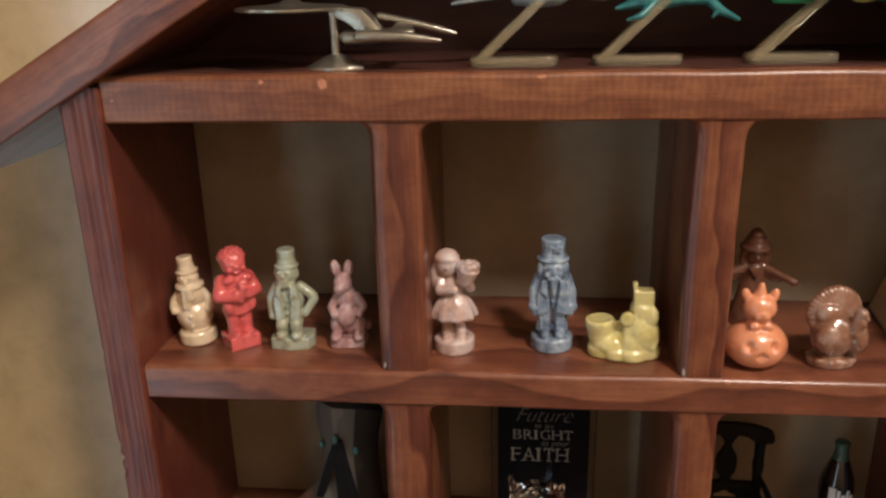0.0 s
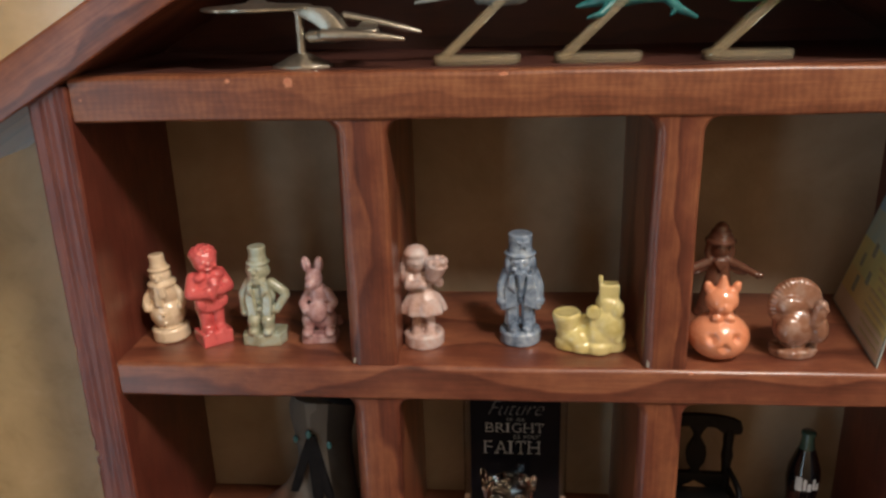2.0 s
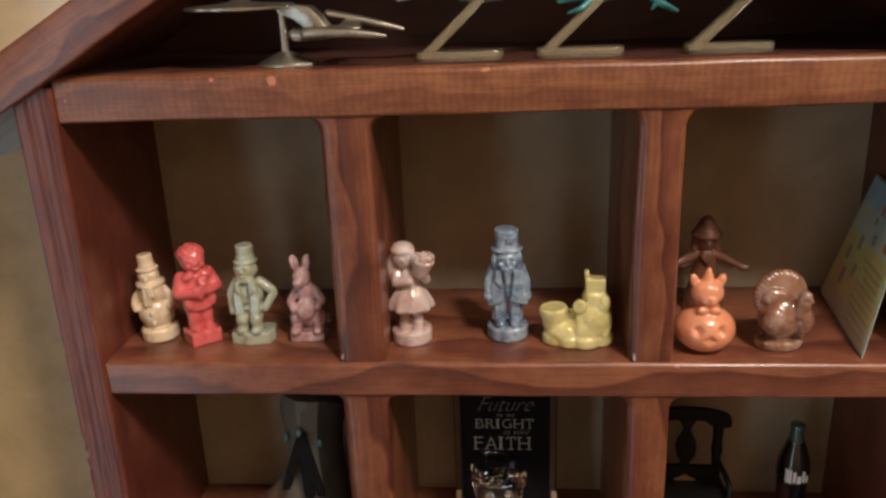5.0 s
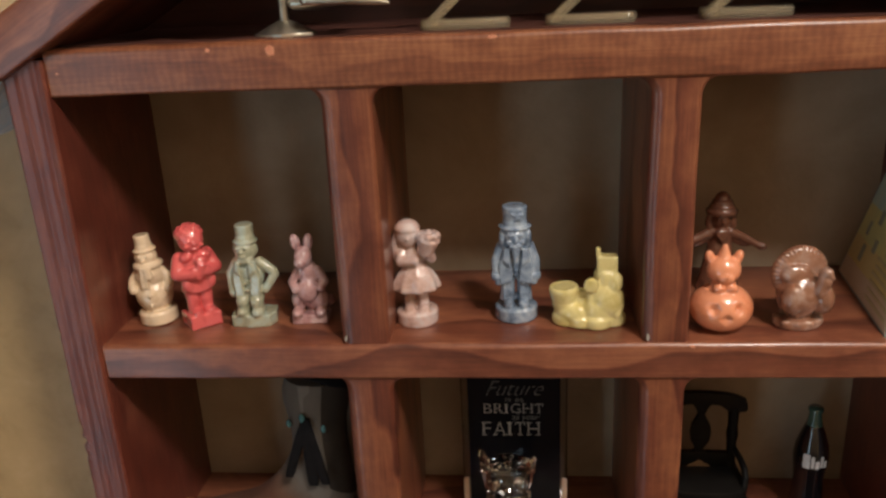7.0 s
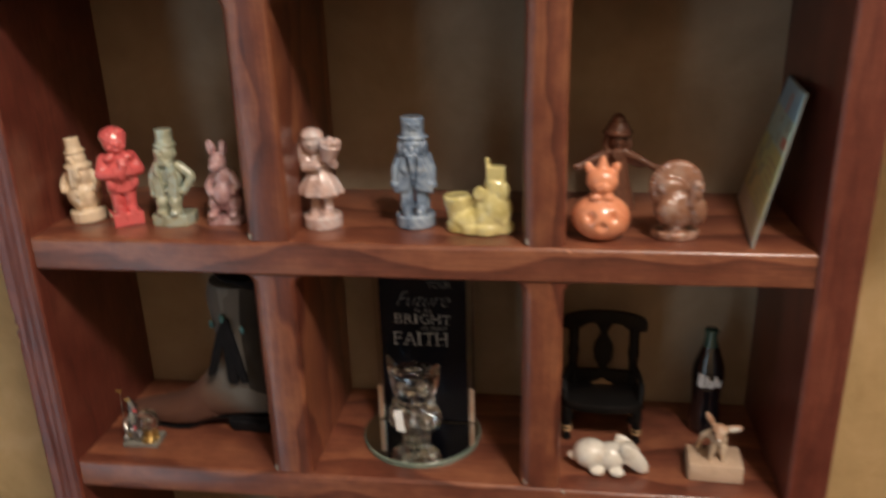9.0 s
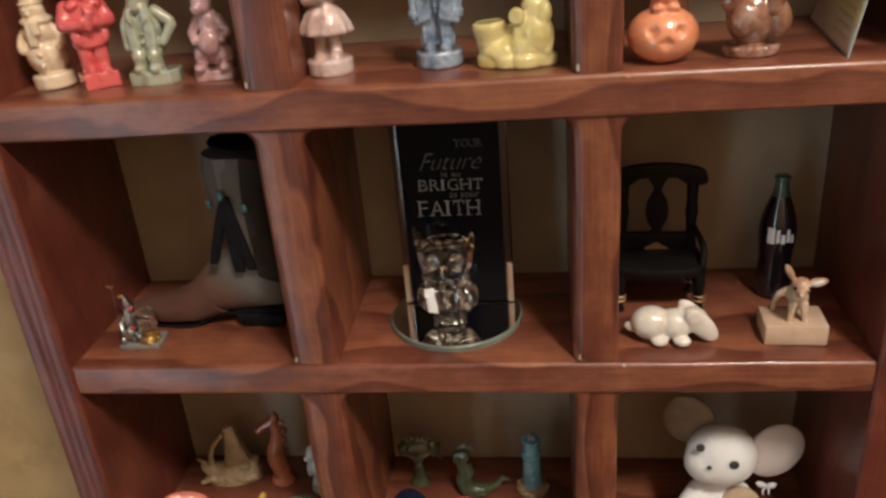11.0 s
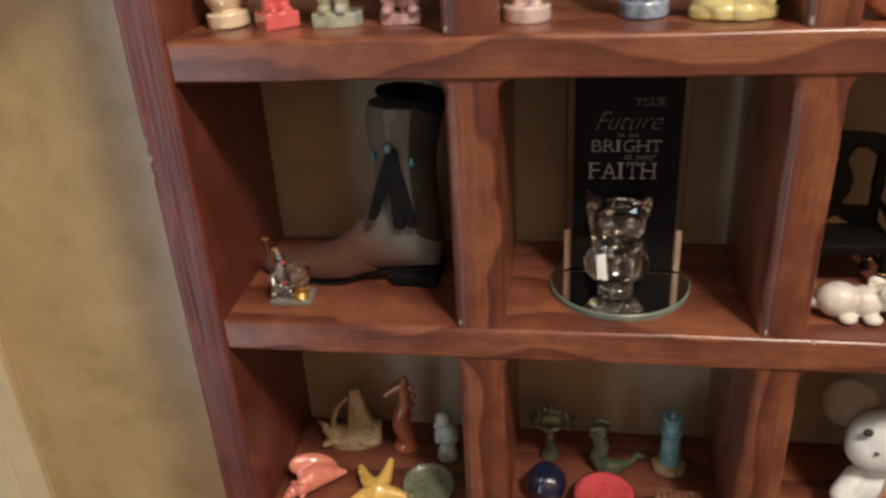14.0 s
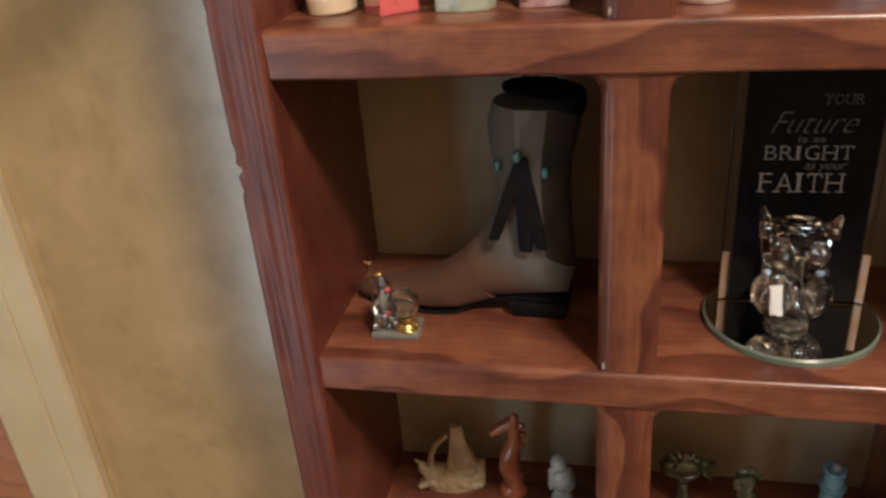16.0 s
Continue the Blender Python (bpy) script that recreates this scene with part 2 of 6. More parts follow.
# ---- the room ----
WALL = 0.368
thing("wall_north", block(-1.9, 1.8, WALL, WALL + 0.12, 0, 2.4), WALLPAINT, Matrix(), "mottled tan sponge-painted wall behind the display shelf", "wall", kind="structure")
thing("floor", block(-1.9, 1.8, -1.2, WALL, -0.1, 0), FLOORING, Matrix(), "plain brown wooden floor", "floor", kind="structure")
thing("ceiling", block(-1.9, 1.8, -1.2, WALL, 2.4, 2.5), PLAIN, Matrix(), "plain pale painted ceiling", "ceiling", kind="structure")
south = Clay()
for x0, x1, z0, z1 in ((-1900, -1090, 0, 2400), (-790, 1800, 0, 2400), (-1090, -790, 2080, 2400)):
    south.box(((x0 + x1) / 2, -1250, (z0 + z1) / 2), (x1 - x0, 100, z1 - z0))
thing("wall_south", south.mesh("wall_south"), PLAIN, Matrix(), "plain painted wall with a tall opening for daylight", "wall", kind="structure")
thing("wall_east", block(1.8, 1.9, -1.2, WALL, 0, 2.4), PLAIN, Matrix(), "plain painted wall", "wall", kind="structure")
west = Clay()
for x0, x1, y0, y1, z0, z1 in ((-2020, -1900, -1200, -480, 0, 2400), (-2020, -1900, -360, 368, 0, 2400), (-2020, -1900, -480, -360, 0, 380), (-2020, -1900, -480, -360, 1520, 2400)):
    west.box(((x0 + x1) / 2, (y0 + y1) / 2, (z0 + z1) / 2), (x1 - x0, y1 - y0, z1 - z0))
thing("wall_west", west.mesh("wall_west"), PLAIN, Matrix(), "plain painted wall with a window opening", "wall", kind="structure")

# ---- the display shelf ----
FRONT, BACK = 0.283, 0.3672
X0, X1, X2, X3, X4, X5, X6, X7 = -0.1685, -0.1525, -0.0555, -0.0365, 0.0595, 0.0765, 0.1720, 0.1885
BEAM = (1.4485, 1.4655)
SHELF1 = (1.3350, 1.3499)
SHELF2 = (1.2214, 1.2354)
SHELF3 = (1.1100, 1.1227)
shelf = base("display_shelf", pose(0, 0, SHELF3[0]), "house-shaped stained pine display shelf with nine open compartments", "shelf")


def world_part(name, me, material, parent, m, label=""):
    return part(name, me, material, parent, label, parent.matrix_world.inverted() @ m)


def board(name, length, depth, thick, m, seed=0, round_mm=2.2, cuts=24, label="", flare=0.0, material=None, chamfer=0.0):
    """A board along its own x, from y 0 (front) to depth, z 0 to thick, with rounded and slightly wavy edges. In millimetres."""
    c = Clay()
    k = 5
    r = min(round_mm, thick * 0.45)
    q = r * 0.6
    lower = [(q - q * math.cos(radians(90 * s / k)), q - q * math.sin(radians(90 * s / k))) for s in range(k, -1, -1)]
    upper = [(r - r * math.cos(radians(90 * s / k)), thick - r + r * math.sin(radians(90 * s / k))) for s in range(k + 1)]
    if chamfer:
        bow = 0.09 * chamfer
        upper = [(0, thick - chamfer - 1.0), (0.12, thick - chamfer)]
        upper += [(chamfer * 0.8 * f - bow * math.sin(math.pi * f), thick - chamfer + chamfer * f + bow * math.sin(math.pi * f)) for f in (0.12, 0.35, 0.6, 0.85)]
        upper += [(chamfer * 0.8, thick - 0.1), (chamfer * 0.8 + 1.0, thick)]
    outline = lower + upper + [(depth, thick), (depth, 0)]
    rings = []
    for i in range(cuts + 1):
        x = length * i / cuts if not flare else (length - flare) * i / (cuts - 10) if i <= cuts - 10 else length - flare + flare * (i - cuts + 10) / 10
        grow = flare - math.sqrt(max(0.0, flare ** 2 - max(0.0, x - length + flare) ** 2)) if flare else 0.0
        ring = []
        for y, z in outline:
            w = noise.noise(Vector((x * 0.03 + seed * 7.3, z * 0.08, seed))) * 0.35 if y < depth else 0
            u = noise.noise(Vector((x * 0.025 + seed * 3.1, 9.7 + (z > thick / 2) * 5, seed))) * 0.45 if y < r * 2 else 0
            ring.append(c.bm.verts.new((x, y + w, z + u + (grow if z > thick / 2 else -grow))))
        rings.append(ring)
    n = len(outline)
    for a, b in zip(rings, rings[1:]):
        for j in range(n):
            c.bm.faces.new((a[j], a[(j + 1) % n], b[(j + 1) % n], b[j]))
    c.bm.faces.new(rings[0])
    c.bm.faces.new(rings[-1][::-1])
    return world_part(name, c.mesh(name, angle=50), material or WOOD, shelf, m, label)


def upright(name, x0, x1, z0, z1, front, seed, round_mm=2.2, label=""):
    """A standing board between x0 and x1: its own x axis points up."""
    turn = Matrix(((0, 0, -1, x1), (0, 1, 0, front), (1, 0, 0, z0), (0, 0, 0, 1)))
    return board(name, (z1 - z0) * 1000, (BACK - front) * 1000, (x1 - x0) * 1000, turn, seed, round_mm, label=label)


D = (BACK - FRONT) * 1000
for nm, (z0, z1), sd in (("attic_floor", BEAM, 1), ("shelf_board", SHELF1, 2), ("shelf_board", SHELF2, 3), ("bottom_board", SHELF3, 4)):
    board(nm, (X6 - X1) * 1000, D, (z1 - z0) * 1000, pose(X1, FRONT, z0), sd, material=WOOD_RIBBED if sd == 1 else WOOD)


def side_board(x0, x1, seed):
    """A side with a fluted front edge: three shallow grooves run up it, and the outer corner is nicked."""
    w, d, h = (x1 - x0) * 1000, (BACK - FRONT + 0.002) * 1000, (1.4620 - SHELF3[0]) * 1000
    outline = [(0, d), (0, 1.2)]
    for i in range(40):
        f = i / 39
        groove = 0.0
        for g, gw, gd in ((0.30, 0.10, 0.20), (0.56, 0.09, 0.16), (0.79, 0.09, 0.26)):
            groove += gd * math.exp(-((f - g) / gw) ** 2)
        edge = 1.2 * max(0, 1 - f / 0.08) ** 2 + 1.0 * max(0, 1 - (1 - f) / 0.06) ** 2
        outline.append((w * f, groove + edge))
    outline += [(w, 1.0), (w, d)]
    c = Clay()
    cuts = 150
    rings = []
    for i in range(cuts + 1):
        z = h * i / cuts
        ring = []
        for x, y in outline:
            wob = noise.noise(Vector((x * 0.2, z * 0.02 + seed, 2.0))) * 0.25
            nick = 0.0
            for zc, zr, dep in ((203, 1.6, 1.5), (197.5, 1.8, 2.0), (191, 1.5, 1.2), (246, 1.0, 0.6), (100, 1.2, 0.6)):
                if x < w * 0.14 and seed < 1 and y < 8:
                    nick += dep * max(0, 1 - ((z - zc) / zr) ** 2)
            ring.append(c.bm.verts.new((z, y + wob * (y < d), w - (x + nick + wob * 0.6 * (y < d)))))
        rings.append(ring)
    n = len(outline)
    for a, b in zip(rings, rings[1:]):
        for j in range(n):
            c.bm.faces.new((a[j], a[(j + 1) % n], b[(j + 1) % n], b[j]))
    c.bm.faces.new(rings[0])
    c.bm.faces.new(rings[-1][::-1])
    return c.mesh("side_board", angle=60)


def place_side(x0, x1, seed):
    turn = Matrix(((0, 0, -1, x1), (0, 1, 0, FRONT - 0.002), (1, 0, 0, SHELF3[0]), (0, 0, 0, 1)))
    world_part("side_board", side_board(x0, x1, seed), SIDEWOOD, shelf, turn, "fluted side board with a nicked edge")


place_side(X0, X1, 0.0)
place_side(X6, X7, 5.0)


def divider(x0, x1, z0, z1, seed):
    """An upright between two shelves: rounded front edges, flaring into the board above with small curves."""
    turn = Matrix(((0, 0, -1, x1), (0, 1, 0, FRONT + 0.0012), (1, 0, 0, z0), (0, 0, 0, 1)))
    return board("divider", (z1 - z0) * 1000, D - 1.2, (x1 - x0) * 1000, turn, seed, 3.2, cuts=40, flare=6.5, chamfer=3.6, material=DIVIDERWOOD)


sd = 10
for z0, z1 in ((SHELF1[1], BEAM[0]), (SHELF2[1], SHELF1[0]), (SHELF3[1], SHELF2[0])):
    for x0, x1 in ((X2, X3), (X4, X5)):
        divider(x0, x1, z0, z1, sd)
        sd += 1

# roof: two sloping boards that meet over the middle, and a panel behind the attic
MID, SLOPE = (X1 + X6) / 2, 30.0
RF = FRONT - 0.006
for side in (-1, 1):
    run = 0.236 / math.cos(radians(SLOPE))
    eave_x, eave_z = MID + side * 0.236, 1.5580 - 0.236 * math.tan(radians(SLOPE))
    if side < 0:
        m = pose(eave_x, RF, eave_z, 0, -SLOPE, 0)
    else:
        m = pose(MID, RF, 1.5580, 0, SLOPE, 0)
    board("roof_board", run * 1000, (BACK - RF) * 1000, 17.0, m, 30 + side, 1.6)
c = Clay()
hw = (X6 - X1) * 500
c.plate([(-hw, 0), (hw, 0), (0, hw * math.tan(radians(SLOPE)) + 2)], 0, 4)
world_part("attic_panel", c.mesh("attic_panel"), ATTIC_DARK, shelf, Matrix.Translation((MID, BACK - 0.005, BEAM[1])), "dark stained panel behind the attic")

# Dark wavy-edged sheet added to hold the shade lying on the attic floor.
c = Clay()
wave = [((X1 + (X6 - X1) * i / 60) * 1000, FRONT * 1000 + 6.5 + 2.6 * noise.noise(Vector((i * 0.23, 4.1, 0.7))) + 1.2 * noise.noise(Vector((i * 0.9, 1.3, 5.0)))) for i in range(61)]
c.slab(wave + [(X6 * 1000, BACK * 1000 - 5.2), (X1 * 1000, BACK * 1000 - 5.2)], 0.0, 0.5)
world_part("attic_liner", c.mesh("attic_liner"), ATTIC_DARK, shelf, Matrix.Translation((0, 0, BEAM[1])), "dark sheet added for the shade on the attic floor")

# Added back; its darker tone than the wall carries some of the compartments' shade.
world_part("back_panel", block(X1, X6, 0.3625, 0.3655, SHELF3[0] + 0.002, BEAM[1] - 0.004), BOARDBACK, shelf, Matrix(), "added matte tan-brown back panel")

# door casing beside the shelf
casing = Clay()
prof = [(0, 0), (0, -5), (2, -6.4), (13, -8), (16, -8), (17.5, -7), (19, -8), (42, -10), (46, -10), (49, -8), (49, 0)]
casing.slab([(-x, y) for x, y in prof], 0, 2150)
thing("trim", casing.mesh("trim", angle=25), CASING, Matrix.Translation((-0.336, WALL, 0)), "cream painted door casing beside the shelf", "door trim", kind="structure")
thing("door_1", block(-1.25, -0.3855, WALL - 0.006, WALL - 0.0005, 0.01, 2.05, bevel=1.0), DOORWOOD, Matrix(), "orange-brown varnished wooden door", "door", kind="structure")

# ---- glazed pottery figures ----
CREAM = glaze("cream_glaze", (0.76, 0.60, 0.41), (0.56, 0.40, 0.24))
CORAL = glaze("red_glaze", (0.70, 0.125, 0.12), (0.50, 0.06, 0.06))
SAGE = glaze("sage_green_glaze", (0.40, 0.40, 0.28), (0.23, 0.25, 0.16), (0.42, 0.52, 0.46))
MAUVE = glaze("mauve_glaze", (0.52, 0.30, 0.29), (0.26, 0.12, 0.115), (0.68, 0.54, 0.55))
PINK = glaze("pale_pink_glaze", (0.58, 0.41, 0.36), (0.39, 0.24, 0.19), (0.60, 0.55, 0.55))
BLUE = glaze("grey_blue_glaze", (0.22, 0.29, 0.38), (0.06, 0.085, 0.13), (0.44, 0.51, 0.57))
YELLOW = glaze("yellow_glaze", (0.72, 0.62, 0.27), (0.58, 0.47, 0.14))
ORANGE = glaze("orange_glaze", (0.76, 0.30, 0.16), (0.64, 0.20, 0.085))
BROWN = glaze("dark_brown_glaze", (0.17, 0.07, 0.042), (0.08, 0.03, 0.018))
HONEY = glaze("honey_brown_glaze", (0.27, 0.125, 0.075), (0.17, 0.072, 0.042), (0.38, 0.26, 0.21))
WHITE = glaze("white_glaze", (0.70, 0.66, 0.58), (0.55, 0.48, 0.38))
SAND = glaze("sand_glaze", (0.40, 0.30, 0.17), (0.24, 0.16, 0.08))
RUST = glaze("rust_orange_glaze", (0.36, 0.115, 0.06), (0.22, 0.065, 0.03))
ICE = glaze("pale_blue_grey_glaze", (0.58, 0.69, 0.74), (0.38, 0.46, 0.50))
SHELLPINK = glaze("coral_pink_glaze", (0.72, 0.25, 0.18), (0.55, 0.15, 0.10))
STARYELLOW = glaze("golden_yellow_glaze", (0.74, 0.49, 0.14), (0.55, 0.33, 0.06))
SKY = glaze("light_blue_glaze", (0.20, 0.48, 0.60), (0.12, 0.33, 0.44), (0.36, 0.60, 0.68))
MOSS = glaze("moss_green_glaze", (0.075, 0.095, 0.05), (0.035, 0.045, 0.022))
NAVY = glaze("navy_glaze", (0.010, 0.014, 0.042), (0.006, 0.007, 0.02))
SCARLET = glaze("scarlet_enamel", (0.62, 0.085, 0.095), (0.52, 0.05, 0.06))
S1, S2, S3, ATTIC = SHELF1[1], SHELF2[1], SHELF3[1], BEAM[1]
POT = "glazed pottery figures"


def figure(name, me, material, x, y, z, turn, label, lean=(0, 0), group=POT, category="figurine", tall=1.0):
    me.transform(Matrix.Diagonal((1, 1, tall, 1)))
    return thing(name, me, material, pose(x, y, z, lean[0], lean[1], turn), label, category, group)


def snowman():
    c = Clay()
    c.lathe([(7.4, 0), (8, 0.8), (8, 5.0), (7.2, 6.0)])
    c.ell((0, 0, 12.0), (7.8, 6.8, 7.6))
    c.ell((0, 0, 21.0), (6.3, 5.6, 5.8))
    c.lathe([(5.0, 24.2), (6.2, 25.0), (6.0, 26.4), (4.6, 27.2)])
    c.ell((0, -0.4, 29.0), (4.7, 4.5, 4.2))
    for s in (-1, 1):
        c.limb([(s * 5.0, 0, 22.4), (s * 7.4, -0.8, 19.2), (s * 7.8, -2.4, 16.4)], [1.8, 1.8, 1.7])
        c.ell((s * 7.2, -3.4, 15.6), (1.7, 1.7, 1.9))
        c.ell((s * 1.7, -4.5, 30.0), 0.6, sub=2)
    c.plate([(-2.6, 17.0), (0.6, 16.6), (0.8, 26), (-2.0, 26)], -6.6, -3.0)
    c.plate([(0.2, 20.4), (3.0, 21.0), (2.0, 26), (-0.4, 26)], -7.0, -3.0)
    for z in (9.0, 13.4):
        c.ell((0.2, -7.0, z), 0.8, sub=2)
    c.ell((-0.2, -5.2, 28.4), (0.8, 1.5, 0.8), sub=2)
    c.lathe([(4.6, 31.4), (4.9, 31.9), (4.6, 32.5), (3.4, 32.9), (3.3, 38.0), (3.0, 38.5)], rot=(0, -2, 0), c=(1.0, 0, 0.1))
    c.lathe([(3.4, 32.8), (3.7, 33.2), (3.6, 34.0), (3.3, 34.4)], rot=(0, -2, 0), c=(1.0, 0, 0.1))
    return c.fused("snowman_figurine", 0.38, 1)


def drummer():
    c = Clay()
    c.box((0, 0, 3), (13.0, 12, 6))
    for s in (-1, 1):
        c.limb([(s * 2.4, -0.4, 6), (s * 2.6, -0.6, 11), (s * 2.8, 0, 17)], [3.0, 2.8, 3.2])
        c.ell((s * 2.7, -2.8, 6.8), (2.4, 3.4, 1.8))
        c.limb([(s * 5.6, 0.4, 30.6), (s * 8.0, -1.8, 24.6), (s * 3.2, -5.6, 24.6)], [2.9, 2.8, 2.3])
        c.ell((s * 2.2, -6.4, 25.4), (2.2, 1.9, 2.4), (0, s * -18, 0))
        c.ell((s * 3.6, -2.6, 31.6), (3.0, 2.8, 2.0), (0, s * 20, 0))
        c.ell((s * 4.6, -3.2, 19.4), (2.4, 2.0, 3.4), (0, s * 12, 0))
    c.lathe([(5.8, 15.4), (6.6, 16.2), (6.4, 19), (6.0, 23), (6.6, 28), (5.8, 31.5), (3.4, 33.5)], squash=0.78)
    c.rod((-1.0, -6.4, 22.4), (0.8, -7.2, 29.4), 1.7, 2.1, 12)
    c.ell((0.8, -6.6, 30.4), (2.6, 1.9, 1.9))
    c.ell((-0.4, -1.0, 38), (5.2, 5, 5.4))
    c.ell((-0.4, 0.4, 40), (5.8, 5.4, 4.6))
    for k in range(34):
        a, h = k * 2.39996, 1 - k / 34 * 1.0
        rr = math.sqrt(1 - h * h)
        c.ell((-0.4 + 5.2 * rr * math.cos(a), 0.4 + 4.9 * rr * math.sin(a), 40.1 + 4.1 * h), 1.0, sub=2)
    c.ell((-0.6, -6.0, 37.2), (0.9, 1, 1.1), sub=2)
    c.ell((-0.6, -5.4, 35.0), (1.7, 0.8, 0.5), sub=2)
    for s in (-1, 1):
        c.ell((-0.5 + s * 2.1, -5.5, 38.6), (0.9, 0.5, 0.5), sub=2)
        c.ell((-0.5 + s * 2.8, -4.8, 36.4), (1.4, 1.0, 1.2), sub=2)
    c.turn(Matrix.Diagonal((1, 1, 0.955, 1)))
    return c.fused("boy_figurine", 0.38, 4)


def leprechaun():
    c = Clay()
    c.slab([(-9.4, -2.4), (-8.2, -6.6), (0.6, -7.4), (8.6, -5.4), (10.0, 0), (8.4, 6), (-7.6, 6), (-9.8, 2.4)], 0, 5.0)
    for s in (-1, 1):
        c.limb([(s * 3.2, -2.6, 5.4), (s * 3.3, -4.2, 10.4), (s * 2.8, 0, 14)], [2.7, 3.0, 3.2])
        c.ell((s * 3.4, -4.6, 6.2), (2.7, 3.6, 2.2))
        c.plate([(s * 1.2, 13.4), (s * 5.4, 12.4), (s * 6.2, 20), (s * 4.4, 27), (s * 2.4, 27), (s * 1.9, 20)], -5.6, -3.0)
        c.plate([(s * 1.9, 21.4), (s * 4.4, 23.6), (s * 3.8, 27.2), (s * 2.2, 27.4)], -6.4, -5.0)
        c.ell((-0.6 + s * 2.0, -5.5, 33.0), (0.9, 0.5, 0.5), sub=2)
        c.ell((-0.6 + s * 4.5, -0.6, 31.4), (1.3, 1.8, 2.2), sub=2)
    c.ell((0, 0.6, 14.4), (6.0, 4.8, 4.6))
    c.ell((0, 0.2, 20.6), (6.4, 4.8, 7.0))
    for z in (15.4, 18.4):
        c.ell((0, -5.0, z), 0.7, sub=2)
    c.limb([(5.0, 0, 25.6), (10.4, 0.2, 22.0), (11.0, 0.0, 20.6), (7.2, -2.4, 15.0)], [2.4, 2.1, 2.0, 1.8])
    c.limb([(-5.4, 0, 25.6), (-8.6, -0.4, 20.5), (-7.8, -2.4, 15.0)], [2.5, 2.4, 2.0])
    c.ell((-7.6, -2.8, 13.8), (2.0, 2.0, 2.2))
    c.ell((-0.6, -1.0, 31.0), (4.9, 4.7, 4.8))
    c.ell((-0.6, -2.8, 27.8), (4.4, 3.0, 2.4))
    c.ell((-0.6, -5.9, 31.4), (1.0, 1.1, 1.0), sub=2)
    c.ell((-0.6, -5.4, 29.4), (2.2, 0.8, 0.6), sub=2)
    c.lathe([(5.0, 34.0), (5.5, 34.5), (5.1, 35.1), (3.8, 35.3), (4.0, 41.0), (3.7, 41.4)], (-0.6, 0.4, 0))
    c.lathe([(4.0, 35.2), (4.3, 35.6), (4.2, 36.7), (4.0, 37.0)], (-0.6, 0.4, 0))
    c.turn(Matrix.Diagonal((0.94, 1, 1, 1)))
    return c.fused("leprechaun_figurine", 0.36, 1)


def hare():
    c = Clay()
    c.slab([(-7.4, -5.4), (7.0, -5.8), (8.2, 0), (6.6, 6), (-5.6, 6), (-7.8, 0)], 0, 3.6)
    for s in (-1, 1):
        c.ell((s * 4.8, -3.6, 4.8), (2.6, 4.4, 2.0))
        c.ell((s * 4.4, 0.6, 8.4), (3.4, 4.6, 4.6))
        c.ell((-1.1 + s * 2.9, -2.8, 27.4), 0.6, sub=2)
    c.ell((0.6, 1.6, 11.6), (6.0, 5.2, 7.6))
    c.ell((-0.4, -2.8, 13.0), (4.4, 3.2, 4.8))
    c.ell((0.2, 0.4, 19.4), (4.4, 4.0, 5.6))
    c.limb([(-3.8, -0.6, 21), (-6.4, -1.6, 16.5), (-5.0, -4.2, 14.2)], [1.8, 1.8, 1.6])
    c.limb([(4.2, -0.6, 21), (6.8, -1.4, 16.5), (5.4, -4.0, 14.4)], [1.8, 1.9, 1.6])
    c.ell((-1.0, -0.6, 26.4), (3.8, 4.2, 4.3))
    c.ell((-2.0, -3.8, 25.0), (2.6, 2.4, 2.3))
    c.ell((-2.2, -5.9, 25.4), 0.7, sub=2)
    for x, tilt in ((-3.9, -12), (1.3, 9)):
        c.ell((x, 0.6, 32.0), (2.1, 1.6, 3.7), (0, tilt, 0))
        c.ell((x - 0.9, -0.7, 32.0), (0.6, 0.6, 2.7), (0, tilt, 0), sub=2)
        c.ell((x + 0.9, -0.7, 32.0), (0.6, 0.6, 2.7), (0, tilt, 0), sub=2)
    c.ell((7.4, 4.5, 6.0), 2.4)
    return c.fused("rabbit_figurine", 0.34, 1)


